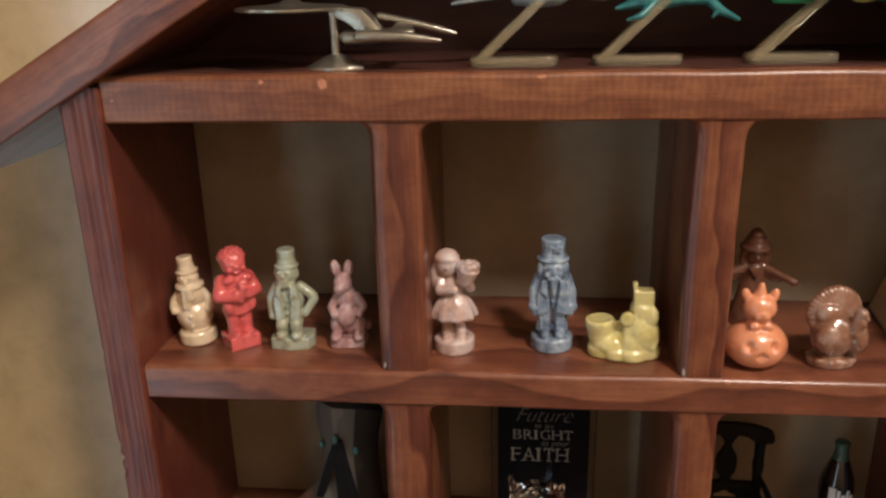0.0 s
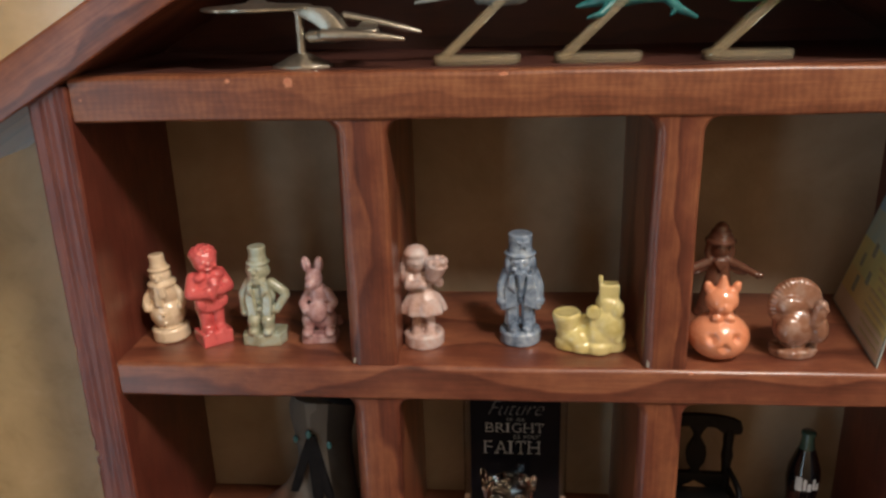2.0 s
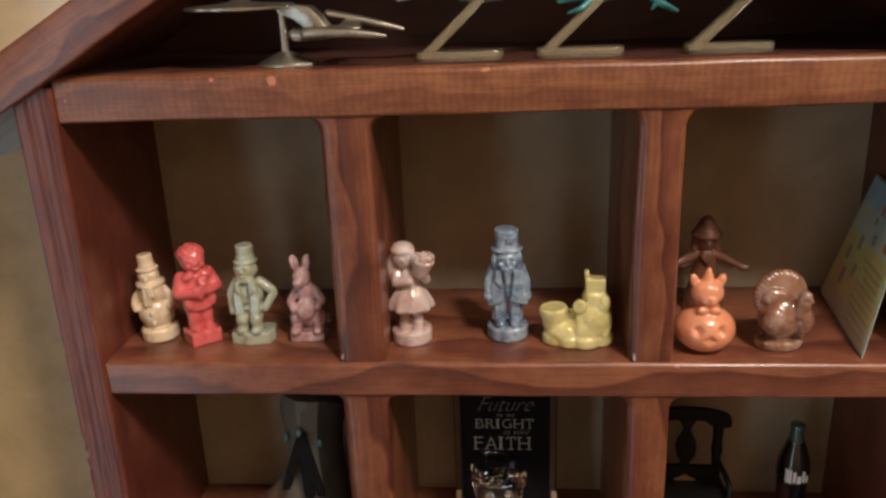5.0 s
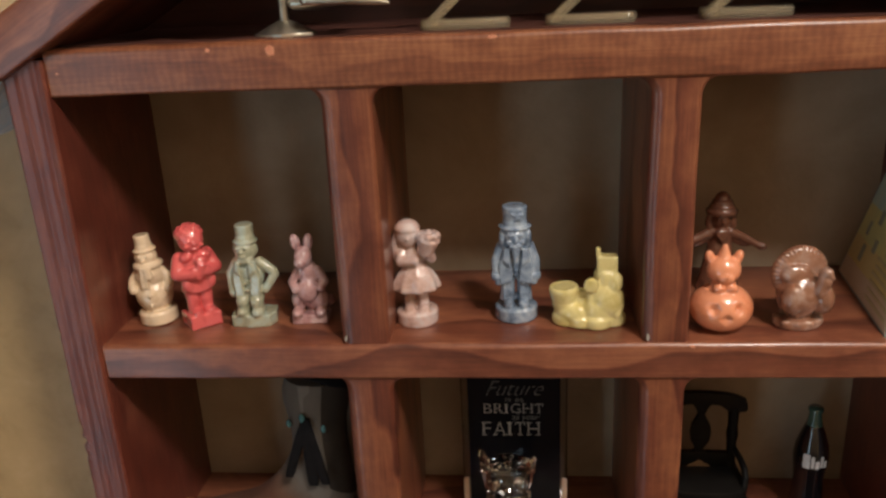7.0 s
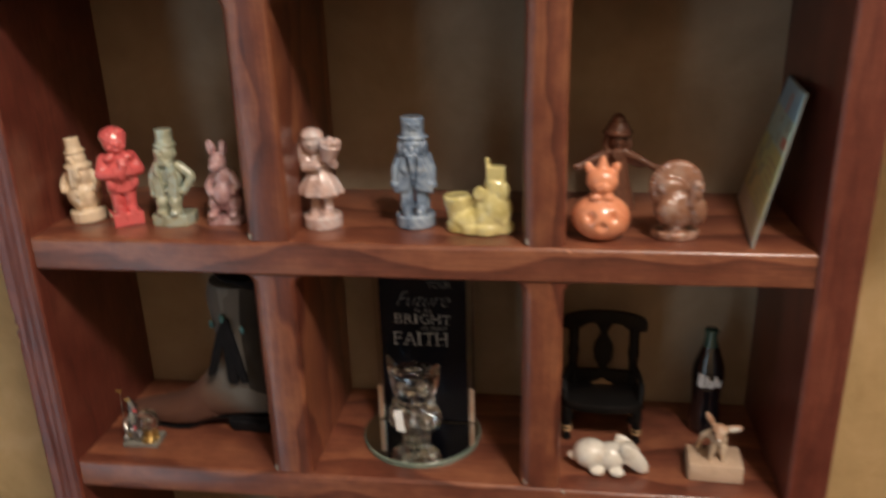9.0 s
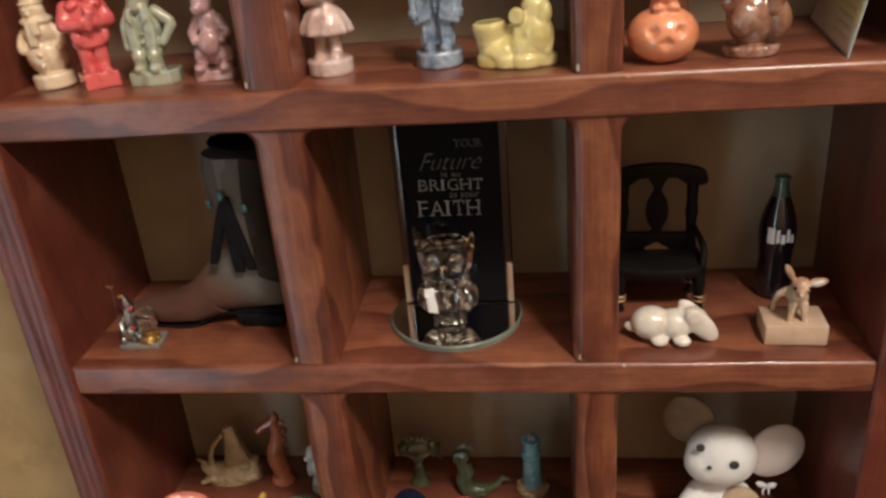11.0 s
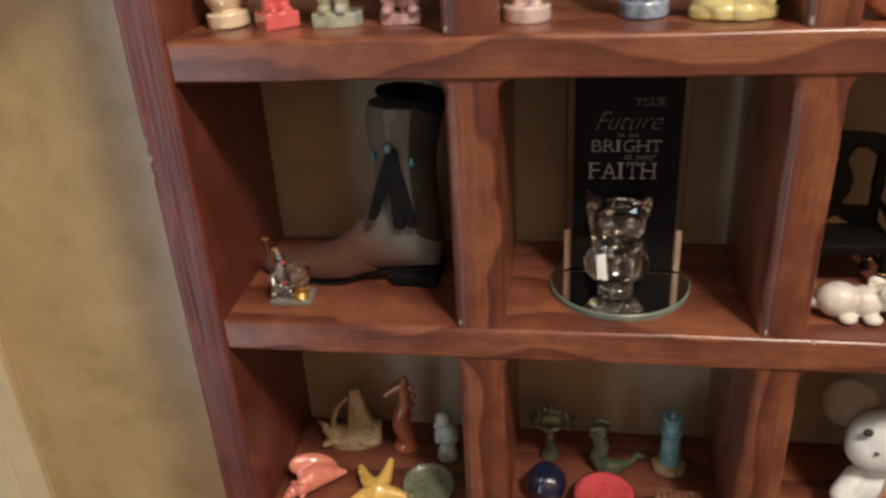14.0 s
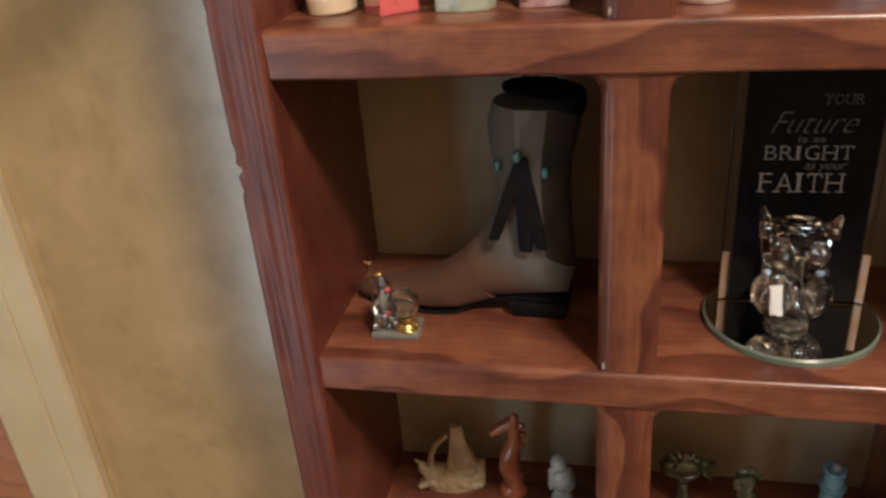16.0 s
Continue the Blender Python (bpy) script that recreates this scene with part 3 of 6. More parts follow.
def flower_girl():
    c = Clay()
    c.lathe([(8.2, 0), (8.6, 0.8), (8.6, 5.2), (7.8, 6)])
    for s in (-1, 1):
        c.limb([(s * 2.8, -0.6, 6), (s * 2.6, 0, 15)], [2.6, 2.2])
        c.ell((s * 2.9, -3.0, 6.8), (2.3, 3.4, 1.9))
    seg = 40
    rings = []
    for r, z, f in ((9.4, 14.4, 0.7), (9.8, 15.2, 0.7), (9.0, 18, 0.45), (7.2, 21.4, 0.2), (5.0, 24, 0.1), (4.4, 26, 0)):
        rings.append([c.bm.verts.new(((r + f * math.cos(9 * math.tau * i / seg)) * math.cos(math.tau * i / seg), 0.82 * (r + f * math.cos(9 * math.tau * i / seg)) * math.sin(math.tau * i / seg), z)) for i in range(seg)])
    for a, b in zip(rings, rings[1:]):
        for i in range(seg):
            c.bm.faces.new((a[i], a[(i + 1) % seg], b[(i + 1) % seg], b[i]))
    c.bm.faces.new(rings[0][::-1])
    c.bm.faces.new(rings[-1])
    c.ell((0, 0, 27.5), (5.0, 4.0, 5.0))
    c.limb([(-4.6, 0, 30), (-5.4, -3, 26.4), (0.5, -5.4, 27.6)], [2.2, 2.1, 1.8])
    c.limb([(4.6, 0, 30), (7.0, -2.6, 27.6), (6.4, -4.6, 30.5)], [2.2, 2.1, 1.8])
    c.ell((-2.2, 0, 36.6), (4.9, 4.8, 5.4))
    c.lathe([(4.6, 38.6), (5.3, 38.8), (5.0, 40.2), (3.4, 42), (1.2, 42.8)], (-2.2, 0.3, 0))
    c.limb([(-6.0, 0.8, 37), (-7.2, 1.0, 32), (-7.0, 0.5, 27)], [2.0, 2.3, 1.7])
    c.limb([(1.4, 1.6, 36), (2.6, 1.8, 31)], [1.8, 1.6])
    c.ell((-2.2, -4.6, 36.2), (0.8, 0.9, 0.8), sub=2)
    c.rod((4.6, -3.8, 29.6), (6.2, -4.6, 36.4), 3.0, 5.0, 18)
    for k in range(9):
        a = math.tau * k / 8
        rr = 3.2 if k < 8 else 0
        c.ell((6.3 + rr * math.cos(a), -4.6 + rr * math.sin(a), 37.4 + (0 if k < 8 else 1)), 1.7, sub=2)
    return c.fused("girl_figurine", 0.45)


def top_hat_man():
    c = Clay()
    c.lathe([(8.2, 0), (8.7, 0.7), (8.7, 5.0), (8.2, 5.8)])
    for s in (-1, 1):
        c.lathe([(2.9, 7.6), (3.4, 8.2), (3.0, 12), (3.2, 19)], (s * 3.3, -0.4, 0), seg=16)
        for x in (-1.5, 0, 1.5):
            c.rod((s * 3.3 + x, -3.3, 8.2), (s * 3.3 + x, -3.1, 17), 0.5, 0.5, 8)
        c.ell((s * 3.0, -3.6, 7.2), (2.3, 4.0, 2.4))
        c.limb([(s * 5.2, 0.4, 30.4), (s * 7.4, -0.8, 24.6), (s * 7.2, -2.2, 19.6)], [2.6, 2.4, 2.2])
        c.lathe([(2.6, -1.4), (2.9, 0), (2.6, 1.2)], (s * 7.2, -2.4, 19.0), seg=16)
        c.ell((s * 7.0, -3.0, 16.8), (1.7, 1.8, 2.0))
        c.ell((s * 4.8, 0.4, 19.0), (2.6, 4.2, 4.4), (0, s * -8, 0))
        c.plate([(s * 1.2, 17.6), (s * 6.0, 16.2), (s * 6.6, 24), (s * 4.8, 31), (s * 2.6, 31.4), (s * 1.9, 25)], -5.4, -2.8)
        c.plate([(s * 2.2, 23.5), (s * 5.2, 26.6), (s * 4.6, 31.2), (s * 2.6, 31.6)], -6.5, -4.8)
        c.ell((s * 2.1, -6.6, 37.0), (1.5, 0.8, 0.5), (0, s * -8, 0), sub=2)
        c.ell((s * 2.0, -6.5, 35.9), (0.8, 0.5, 0.5), sub=2)
        c.ell((s * 2.6, -6.2, 34.0), (1.3, 0.8, 1.0), sub=2)
        c.ell((s * 4.9, -1.4, 34.2), (1.7, 2.6, 4.4))
        c.ell((s * 1.4, -6.9, 32.6), (1.5, 0.8, 0.6), (0, s * 18, 0), sub=2)
    c.ell((0, 0.4, 25.0), (6.2, 4.6, 7.4))
    c.ell((0, -3.2, 24.6), (1.4, 1.4, 6))
    for z in (19.4, 21.6):
        c.ell((0, -4.8, z), 0.6, sub=2)
    c.ell((0, -2.2, 34.9), (4.9, 4.6, 4.9))
    c.rod((0, -5.6, 32.0), (0.1, -6.6, 25.6), 2.3, 0.6, 10)
    c.ell((0, -7.2, 35.0), (0.8, 0.9, 1.5), sub=2)
    c.lathe([(6.2, 38.6), (6.7, 39.0), (6.2, 39.5), (4.6, 39.7), (5.0, 47.0), (4.6, 47.4)], (0, 0.2, 0))
    c.lathe([(4.7, 39.6), (5.0, 40.0), (5.0, 41.2), (4.8, 41.5)], (0, 0.2, 0))
    star = [(1.0 + (2.7 if k % 2 == 0 else 1.05) * math.sin(math.tau * k / 10), 44.2 + (2.7 if k % 2 == 0 else 1.05) * math.cos(math.tau * k / 10)) for k in range(10)]
    c.plate(star, -5.7, -4.0)
    return c.fused("top_hat_figurine", 0.3, 1)


def yellow_group():
    c = Clay()
    for x, y, r in ((-8, 1, 6.4), (-3, -1.5, 6.0), (3, -2.5, 6.4), (8.5, 0, 6.2)):
        c.lathe([(r - 0.5, 0), (r, 0.6), (r, 3.4), (r - 0.8, 4.2)], (x, y, 0), squash=0.92)
    c.lathe([(4.2, 3), (4.6, 6), (5.0, 8), (4.9, 8.8), (5.4, 10.4), (6.0, 13), (5.8, 14.4), (5.0, 14.8), (4.2, 14.4)], (-8.8, 1.2, 0), rot=(0, -4, 0))
    c.lathe([(6.0, 3), (6.2, 8), (5.8, 12), (5.2, 13.6)], (6.4, 0.4, 0))
    c.lathe([(4.6, 13), (5.0, 15), (4.6, 20), (4.0, 21)], (6.4, 0.6, 0))
    c.box((6.8, 0.4, 23.6), (8.0, 6, 6.0))
    c.box((3.6, -0.2, 27.0), (2.0, 3, 5.6), (0, -8, 0))
    c.ell((-1.0, 1.5, 7), (6.0, 5.0, 6.6))
    c.ell((-4.5, -0.5, 4.6), (8.4, 5.6, 4.8))
    c.ell((3.4, -1.6, 6.0), (7.0, 5.4, 6.4))
    c.ell((6.6, -0.8, 9.4), (7.4, 6.2, 8.4))
    c.ell((9.8, -2.6, 16.4), (3.0, 3.0, 4.6), (0, 14, 0))
    c.rod((0.6, -3.4, 16.6), (0.2, -5.8, 16.6), 2.9, 2.7, 20)
    c.limb([(0.4, -3.4, 14.4), (0.2, -4.0, 9), (0.2, -4.2, 4.5)], [1.3, 1.4, 1.8])
    c.limb([(9.6, -3.6, 12), (11.4, -2.6, 8), (10.4, -4, 5)], [2.2, 2.3, 2.0])
    c.ell((5.2, -5.2, 9), (2.4, 1.6, 2.8))
    c.ell((8.2, -5.2, 7.4), (1.8, 1.5, 1.8))
    return c.fused("yellow_figurine", 0.45, 4)


def pumpkin():
    c = Clay()
    c.ell((0, 0, 8.8), (12, 11, 9.2), sub=4)
    c.bm.normal_update()
    for p, r, d in (((-4.8, -9.4, 11.4), 2.5, 2.6), ((4.8, -9.4, 11.4), 2.5, 2.6), ((0, -10.9, 7.6), 2.1, 2.4)):
        c.dent(p, r, d)
    for v in c.bm.verts:
        if v.co.z < 0.5:
            v.co.z = 0.0
    c.ell((0, -1.4, 17.6), (5.0, 4.4, 2.6))
    c.ell((0, -0.6, 23.4), (6.5, 5.2, 5.4))
    c.ell((0, -4.4, 21.6), (3.6, 2.6, 2.4))
    for s in (-1, 1):
        c.ell((s * 2.4, -5.0, 17.8), (2.4, 1.9, 1.6))
        c.ell((s * 5.2, 0, 28.0), (1.9, 1.6, 2.9), (0, s * 18, 0))
    c.rod((0, 0, 26), (0.2, 0, 33.0), 3.6, 0.8, 12)
    c.ell((0, -6.8, 22.6), 0.7, sub=2)
    return c.fused("pumpkin_cat_figurine", 0.45, 2)


def turkey():
    c = Clay()
    c.lathe([(9.0, 0), (9.6, 0.8), (9.2, 3.0), (7.6, 4.0)], squash=0.7)
    for k in range(10):
        a = math.tau * k / 10
        c.ell((8.2 * math.cos(a), 5.6 * math.sin(a), 2.6), (1.9, 1.7, 1.5), sub=2)
    c.ell((-0.4, -0.6, 13), (9.0, 7.4, 9.6))
    for k in range(25):
        a = radians(-30 + k * 240 / 24)
        c.ell((-0.4 + 6.8 * math.cos(a), 1.4, 21.2 + 6.8 * math.sin(a)), (0.9, 2.6, 4.4), (0, 90 - math.degrees(a), 0))
    c.ell((-0.4, 1.8, 21.2), (10.9, 4.0, 10.9))
    c.ell((-2.4, -1.4, 20.6), (6.6, 3.4, 5.0), (0, 20, 0))
    c.ell((-4.6, -4.4, 13), (5.0, 4.4, 6.2), (0, 12, 0))
    c.ell((6.6, -4.2, 12.4), (4.4, 5.0, 6.4), (0, -6, 0))
    c.limb([(4.2, -6, 16), (4.8, -7.0, 20), (4.8, -7.0, 23.0)], [3.0, 2.4, 2.2])
    c.ell((5.6, -7.4, 23.8), (2.4, 2.4, 2.2))
    c.rod((6.4, -8.6, 23.4), (7.4, -10.0, 21.8), 1.1, 0.5, 10)
    c.ell((6.0, -8.6, 20.2), (1.3, 1.2, 2.4))
    return c.fused("turkey_figurine", 0.42, 6)


def witch():
    c = Clay()
    c.lathe([(9, 0), (9.2, 1), (7.6, 8), (6.0, 16), (4.6, 24), (4.4, 27)], squash=0.8)
    for s in (-1, 1):
        c.limb([(s * 3.6, 0, 27), (s * 9.5, -0.5, 24.2), (s * 15.5, -1.6, 21.0)], [2.5, 2.1, 1.6])
        c.ell((s * 17.0, -2.0, 20.4), (2.2, 1.8, 1.8))
        c.ell((s * 8.6, 0.4, 22.4), (5.0, 1.8, 2.4), (0, s * 22, 0))
        c.limb([(s * 4.4, 0.2, 35.4), (s * 5.0, -0.2, 31.0), (s * 4.6, -1, 28.2)], [1.6, 1.8, 1.0])
    c.ell((0, 0, 27), (4.8, 3.8, 3.2))
    c.ell((0, -0.4, 33), (4.3, 4.2, 4.8))
    c.ell((0, -4.6, 32.8), (0.9, 1.2, 1.2), sub=2)
    for s in (-1, 1):
        c.ell((s * 1.8, -3.9, 34.2), (1.2, 0.6, 0.5), sub=2)
    c.lathe([(6.0, 35.6), (6.7, 36.1), (6.6, 37.6), (5.6, 38.0), (5.2, 39.6), (4.5, 40.0), (4.2, 41.8), (3.4, 42.2), (2.8, 44.0), (1.0, 45.6)])
    c.plate([(-3.0, 27.5), (0, 22.5), (3.0, 27.5), (2.0, 29), (-2.0, 29)], -5.2, -3.0)
    c.lathe([(5.0, 37.8), (5.3, 38.2), (5.1, 38.9), (4.6, 39.1)])
    c.turn(Matrix.Diagonal((1, 1, 0.95, 1)))
    return c.fused("witch_figurine", 0.36, 1)


figure("snowman_figurine", snowman(), CREAM, -0.1388, 0.3085, S1, 8, "cream glazed pottery snowman in a tall hat", (0, -3))
figure("boy_figurine", drummer(), CORAL, -0.1188, 0.3050, S1, 40, "bright red glazed pottery figure of a curly-haired boy", tall=1.027)
figure("leprechaun_figurine", leprechaun(), SAGE, -0.0962, 0.3065, S1, -4, "sage green glazed pottery leprechaun, one arm akimbo", tall=1.03)
figure("rabbit_figurine", hare(), MAUVE, -0.0728, 0.3085, S1, 6, "mauve glazed pottery rabbit sitting upright", tall=1.05)
figure("girl_figurine", flower_girl(), PINK, -0.0278, 0.3055, S1, 4, "pale pink glazed pottery girl lifting a flower basket", tall=1.02)
figure("top_hat_figurine", top_hat_man(), BLUE, 0.0124, 0.3095, S1, 2, "grey-blue glazed pottery bearded man in a starred top hat", tall=1.0)
figure("yellow_figurine", yellow_group(), YELLOW, 0.0410, 0.3025, S1, 0, "yellow glazed pottery group with a drum on a cloud-shaped base", tall=1.07)
figure("pumpkin_cat_figurine", pumpkin(), ORANGE, 0.0905, 0.2965, S1, 0, "orange glazed pottery pumpkin with a cat on top", tall=1.045)
figure("turkey_figurine", turkey(), HONEY, 0.1205, 0.2995, S1, 8, "honey brown glazed pottery turkey with a fanned tail", tall=1.0)
figure("witch_figurine", witch(), BROWN, 0.0990, 0.3380, S1, 0, "dark brown glazed figure with outstretched arms and pointed hat", tall=0.995)

# picture card leaning against the side
CARDINK = mottled("card_print_ink", [(0.20, 0.26, 0.22), (0.30, 0.35, 0.26)], 200, 0.4)
CARDFAINT = mottled("card_print_faint", [(0.46, 0.42, 0.22), (0.56, 0.50, 0.28)], 200, 0.4)
CARDRED = mottled("card_print_red", [(0.5, 0.1, 0.08), (0.6, 0.2, 0.12)], 200, 0.4)
A, B, T = Vector((0.1480, 0.2875, S1)), Vector((0.1562, 0.3560, S1)), Vector((0.1655, 0.3030, 1.4075))
U = T + (B - A) * 0.66
n_out = (B - A).cross(T - A).normalized()
n_out = n_out if n_out.x < 0 else -n_out


def on_card(u, v, lift):
    """A place on the card: u from its near to its far edge, v from foot to top, lift in metres off its printed side."""
    return (A.lerp(B, u).lerp(T.lerp(U, u), v)) + n_out * lift


def card_piece(name, quads, t0, t1):
    bm = bmesh.new()
    for u0, u1, v0, v1 in quads:
        lo = [bm.verts.new(on_card(u, v, t0)) for u, v in ((u0, v0), (u1, v0), (u1, v1), (u0, v1))]
        hi = [bm.verts.new(on_card(u, v, t1)) for u, v in ((u0, v0), (u1, v0), (u1, v1), (u0, v1))]
        bm.faces.new(lo[::-1])
        bm.faces.new(hi)
        for i in range(4):
            bm.faces.new((lo[i], lo[(i + 1) % 4], hi[(i + 1) % 4], hi[i]))
    bmesh.ops.recalc_face_normals(bm, faces=bm.faces)
    me = bpy.data.meshes.new(name)
    bm.to_mesh(me)
    bm.free()
    return me


card = base("picture_card", pose(0.150, 0.32, S1), "glossy printed card in blue and yellow leaning on the side", "card")
inv = card.matrix_world.inverted()
part("card_sheet", card_piece("card_sheet", [(0, 1, 0, 1)], -0.0006, 0), mottled("white_card", [(0.20, 0.24, 0.24), (0.3, 0.33, 0.3)], 80, 0.5), card, m=inv)
for v0, v1, tint, colors in ((0.80, 0.985, "blue", [(0.22, 0.52, 0.76), (0.40, 0.68, 0.80)]), (0.58, 0.80, "pale green", [(0.36, 0.64, 0.66), (0.58, 0.70, 0.52)]), (0.34, 0.58, "yellow-green", [(0.52, 0.62, 0.28), (0.72, 0.68, 0.26)]), (0.16, 0.34, "yellow", [(0.62, 0.55, 0.20), (0.70, 0.60, 0.26)]), (0.015, 0.16, "cream", [(0.60, 0.50, 0.36), (0.66, 0.57, 0.45)])):
    part("print_field", card_piece("print_field", [(0.02, 0.98, v0, v1)], 0, 0.0002), mottled("card_print_" + tint.replace(" ", "_"), colors, 70, 0.3, 0.3), card, tint + " printed field", inv)
rng = random.Random(5)
for k in range(9):
    v0 = 0.06 + k * 0.052
    part("text_bar", card_piece("text_bar", [(0.06, 0.36 + 0.12 * rng.random(), v0, v0 + 0.02)], 0.0002, 0.0004), CARDFAINT, card, m=inv)
for u0, v0, w, h in ((0.55, 0.32, 0.06, 0.09), (0.62, 0.50, 0.07, 0.10), (0.40, 0.60, 0.06, 0.07), (0.72, 0.20, 0.06, 0.12), (0.78, 0.38, 0.05, 0.10), (0.50, 0.72, 0.05, 0.05), (0.10, 0.72, 0.10, 0.07)):
    part("picture_mark", card_piece("picture_mark", [(u0, u0 + w, v0, v0 + h)], 0.0002, 0.0004), CARDINK, card, m=inv)
part("picture_mark", card_piece("picture_mark", [(0.45, 0.49, 0.80, 0.93)], 0.0002, 0.0004), CARDRED, card, "red printed mark", inv)
part("picture_mark", card_piece("picture_mark", [(0.06, 0.22, 0.62, 0.68)], 0.0002, 0.0004), CARDRED, card, "red printed mark", inv)

# ---- middle row ----
PEWTER = mottled("worn_pewter", [(0.10, 0.10, 0.11), (0.32, 0.31, 0.30), (0.5, 0.48, 0.45)], 240, 0.32, 0, 0.5, 500, 1.0)
GOLD = mottled("gold_paint", [(0.38, 0.25, 0.08), (0.62, 0.43, 0.16)], 300, 0.3, 0, 0.2, 500, 0.9)
SLATE = mottled("grey_base", [(0.16, 0.155, 0.13), (0.22, 0.21, 0.18)], 150, 0.5)
CRYSTAL = clear("cut_crystal", (0.98, 0.98, 0.97), 0.0, 1.7)
BLACKGLASS = mottled("black_glass", [(0.004, 0.004, 0.006), (0.006, 0.006, 0.009)], 30, 0.12)
BLACKGLASS.node_tree.nodes["Principled BSDF"].inputs["Specular IOR Level"].default_value = 0.12
EDGEGLASS = clear("clear_plate_glass", (0.92, 0.95, 0.93), 0.0, 1.5)
SILVERTEXT = mottled("etched_silver", [(0.20, 0.195, 0.18), (0.42, 0.41, 0.38)], 900, 0.5)
DIMTEXT = mottled("fine_etched_silver", [(0.085, 0.085, 0.08), (0.15, 0.145, 0.135)], 500, 0.5)
MIRROR = mottled("mirror", [(0.80, 0.82, 0.80), (0.84, 0.86, 0.84)], 4, 0.015, 0, 0, 1, 1.0)
GREENEDGE = mottled("green_glass_edge", [(0.11, 0.15, 0.12), (0.20, 0.25, 0.20)], 60, 0.2, 0.6)
BEVELLIGHT = mottled("peach_bevel_light", [(0.72, 0.40, 0.22), (0.85, 0.66, 0.50)], 130, 0.3, 0.4)
BEVELLIGHT.node_tree.nodes["Principled BSDF"].inputs["Transmission Weight"].default_value = 0.45
def two_tone_suede():
    """Suede dyed brown at the toe, fading to grey up the shaft."""
    m, n, l, b = nodes_of("two_tone_suede")
    tc = n.new("ShaderNodeTexCoord")
    run = add(n, "ShaderNodeVectorMath")
    run.operation = "DOT_PRODUCT"
    run.inputs[1].default_value = (25.0, 0.0, 24.0)
    l.new(tc.outputs["Object"], run.inputs[0])
    mott = add(n, "ShaderNodeTexNoise", Scale=85.0, Detail=5.0, Roughness=0.65)
    l.new(tc.outputs["Object"], mott.inputs["Vector"])
    mix = add(n, "ShaderNodeMath")
    mix.operation = "MULTIPLY_ADD"
    mix.inputs[1].default_value = 0.5
    l.new(mott.outputs[0], mix.inputs[0])
    l.new(run.outputs["Value"], mix.inputs[2])
    cr = ramp(n, [(0.34, (0.100, 0.040, 0.023)), (0.62, (0.125, 0.066, 0.042)), (0.82, (0.118, 0.092, 0.073)), (1.0, (0.140, 0.128, 0.112))])
    l.new(mix.outputs[0], cr.inputs[0])
    l.new(cr.outputs[0], b.inputs["Base Color"])
    nap = add(n, "ShaderNodeTexNoise", Scale=900.0, Detail=3.0)
    l.new(tc.outputs["Object"], nap.inputs["Vector"])
    bp = add(n, "ShaderNodeBump", Strength=0.5, Distance=0.0006)
    l.new(nap.outputs[0], bp.inputs["Height"])
    l.new(bp.outputs[0], b.inputs["Normal"])
    b.inputs["Roughness"].default_value = 0.9
    return m


SUEDE = two_tone_suede()
BOOTSHADE = mottled("dark_boot_shade", [(0.024, 0.020, 0.016), (0.042, 0.034, 0.027)], 70, 0.95, 0, 0.4, 800)
PALESTRAP = mottled("pale_grey_leather", [(0.16, 0.15, 0.135), (0.205, 0.195, 0.175)], 100, 0.75, 0, 0.4, 700)
BLACK = mottled("black_leather", [(0.006, 0.006, 0.007), (0.012, 0.011, 0.012)], 150, 0.8, 0, 0.3, 600)
BLACK.node_tree.nodes["Principled BSDF"].inputs["Specular IOR Level"].default_value = 0.12
TURQ = mottled("turquoise_bead", [(0.03, 0.12, 0.14), (0.07, 0.22, 0.23)], 300, 0.2, 0.8)
LACQUER = mottled("black_lacquer", [(0.004, 0.0035, 0.0035), (0.008, 0.007, 0.006)], 120, 0.5, 0.0)
LACQUER.node_tree.nodes["Principled BSDF"].inputs["Specular IOR Level"].default_value = 0.2
BRONZE = mottled("dull_bronze_paint", [(0.30, 0.17, 0.08), (0.42, 0.27, 0.14)], 300, 0.45, 0, 0.2, 500, 0.5)
COLA = mottled("dark_cola_glass", [(0.004, 0.004, 0.006), (0.008, 0.007, 0.008)], 60, 0.08, 1.0)
GREENGLASS = mottled("green_tinted_glass", [(0.03, 0.08, 0.065), (0.06, 0.13, 0.10)], 90, 0.08, 0.8)
LABELWHITE = mottled("white_enamel", [(0.55, 0.56, 0.58), (0.66, 0.67, 0.68)], 90, 0.4)
FAWN = mottled("fawn_bisque", [(0.48, 0.32, 0.20), (0.64, 0.49, 0.34), (0.74, 0.64, 0.50)], 110, 0.45, 0.2, 0.3, 500)
RUDDY = mottled("ruddy_bisque", [(0.30, 0.13, 0.07), (0.40, 0.22, 0.13), (0.58, 0.46, 0.34)], 130, 0.45, 0.2, 0.3, 500)
PLINTH = mottled("pale_wood_plinth", [(0.48, 0.33, 0.22), (0.63, 0.47, 0.34)], 70, 0.6, 0, 0.4, 260)


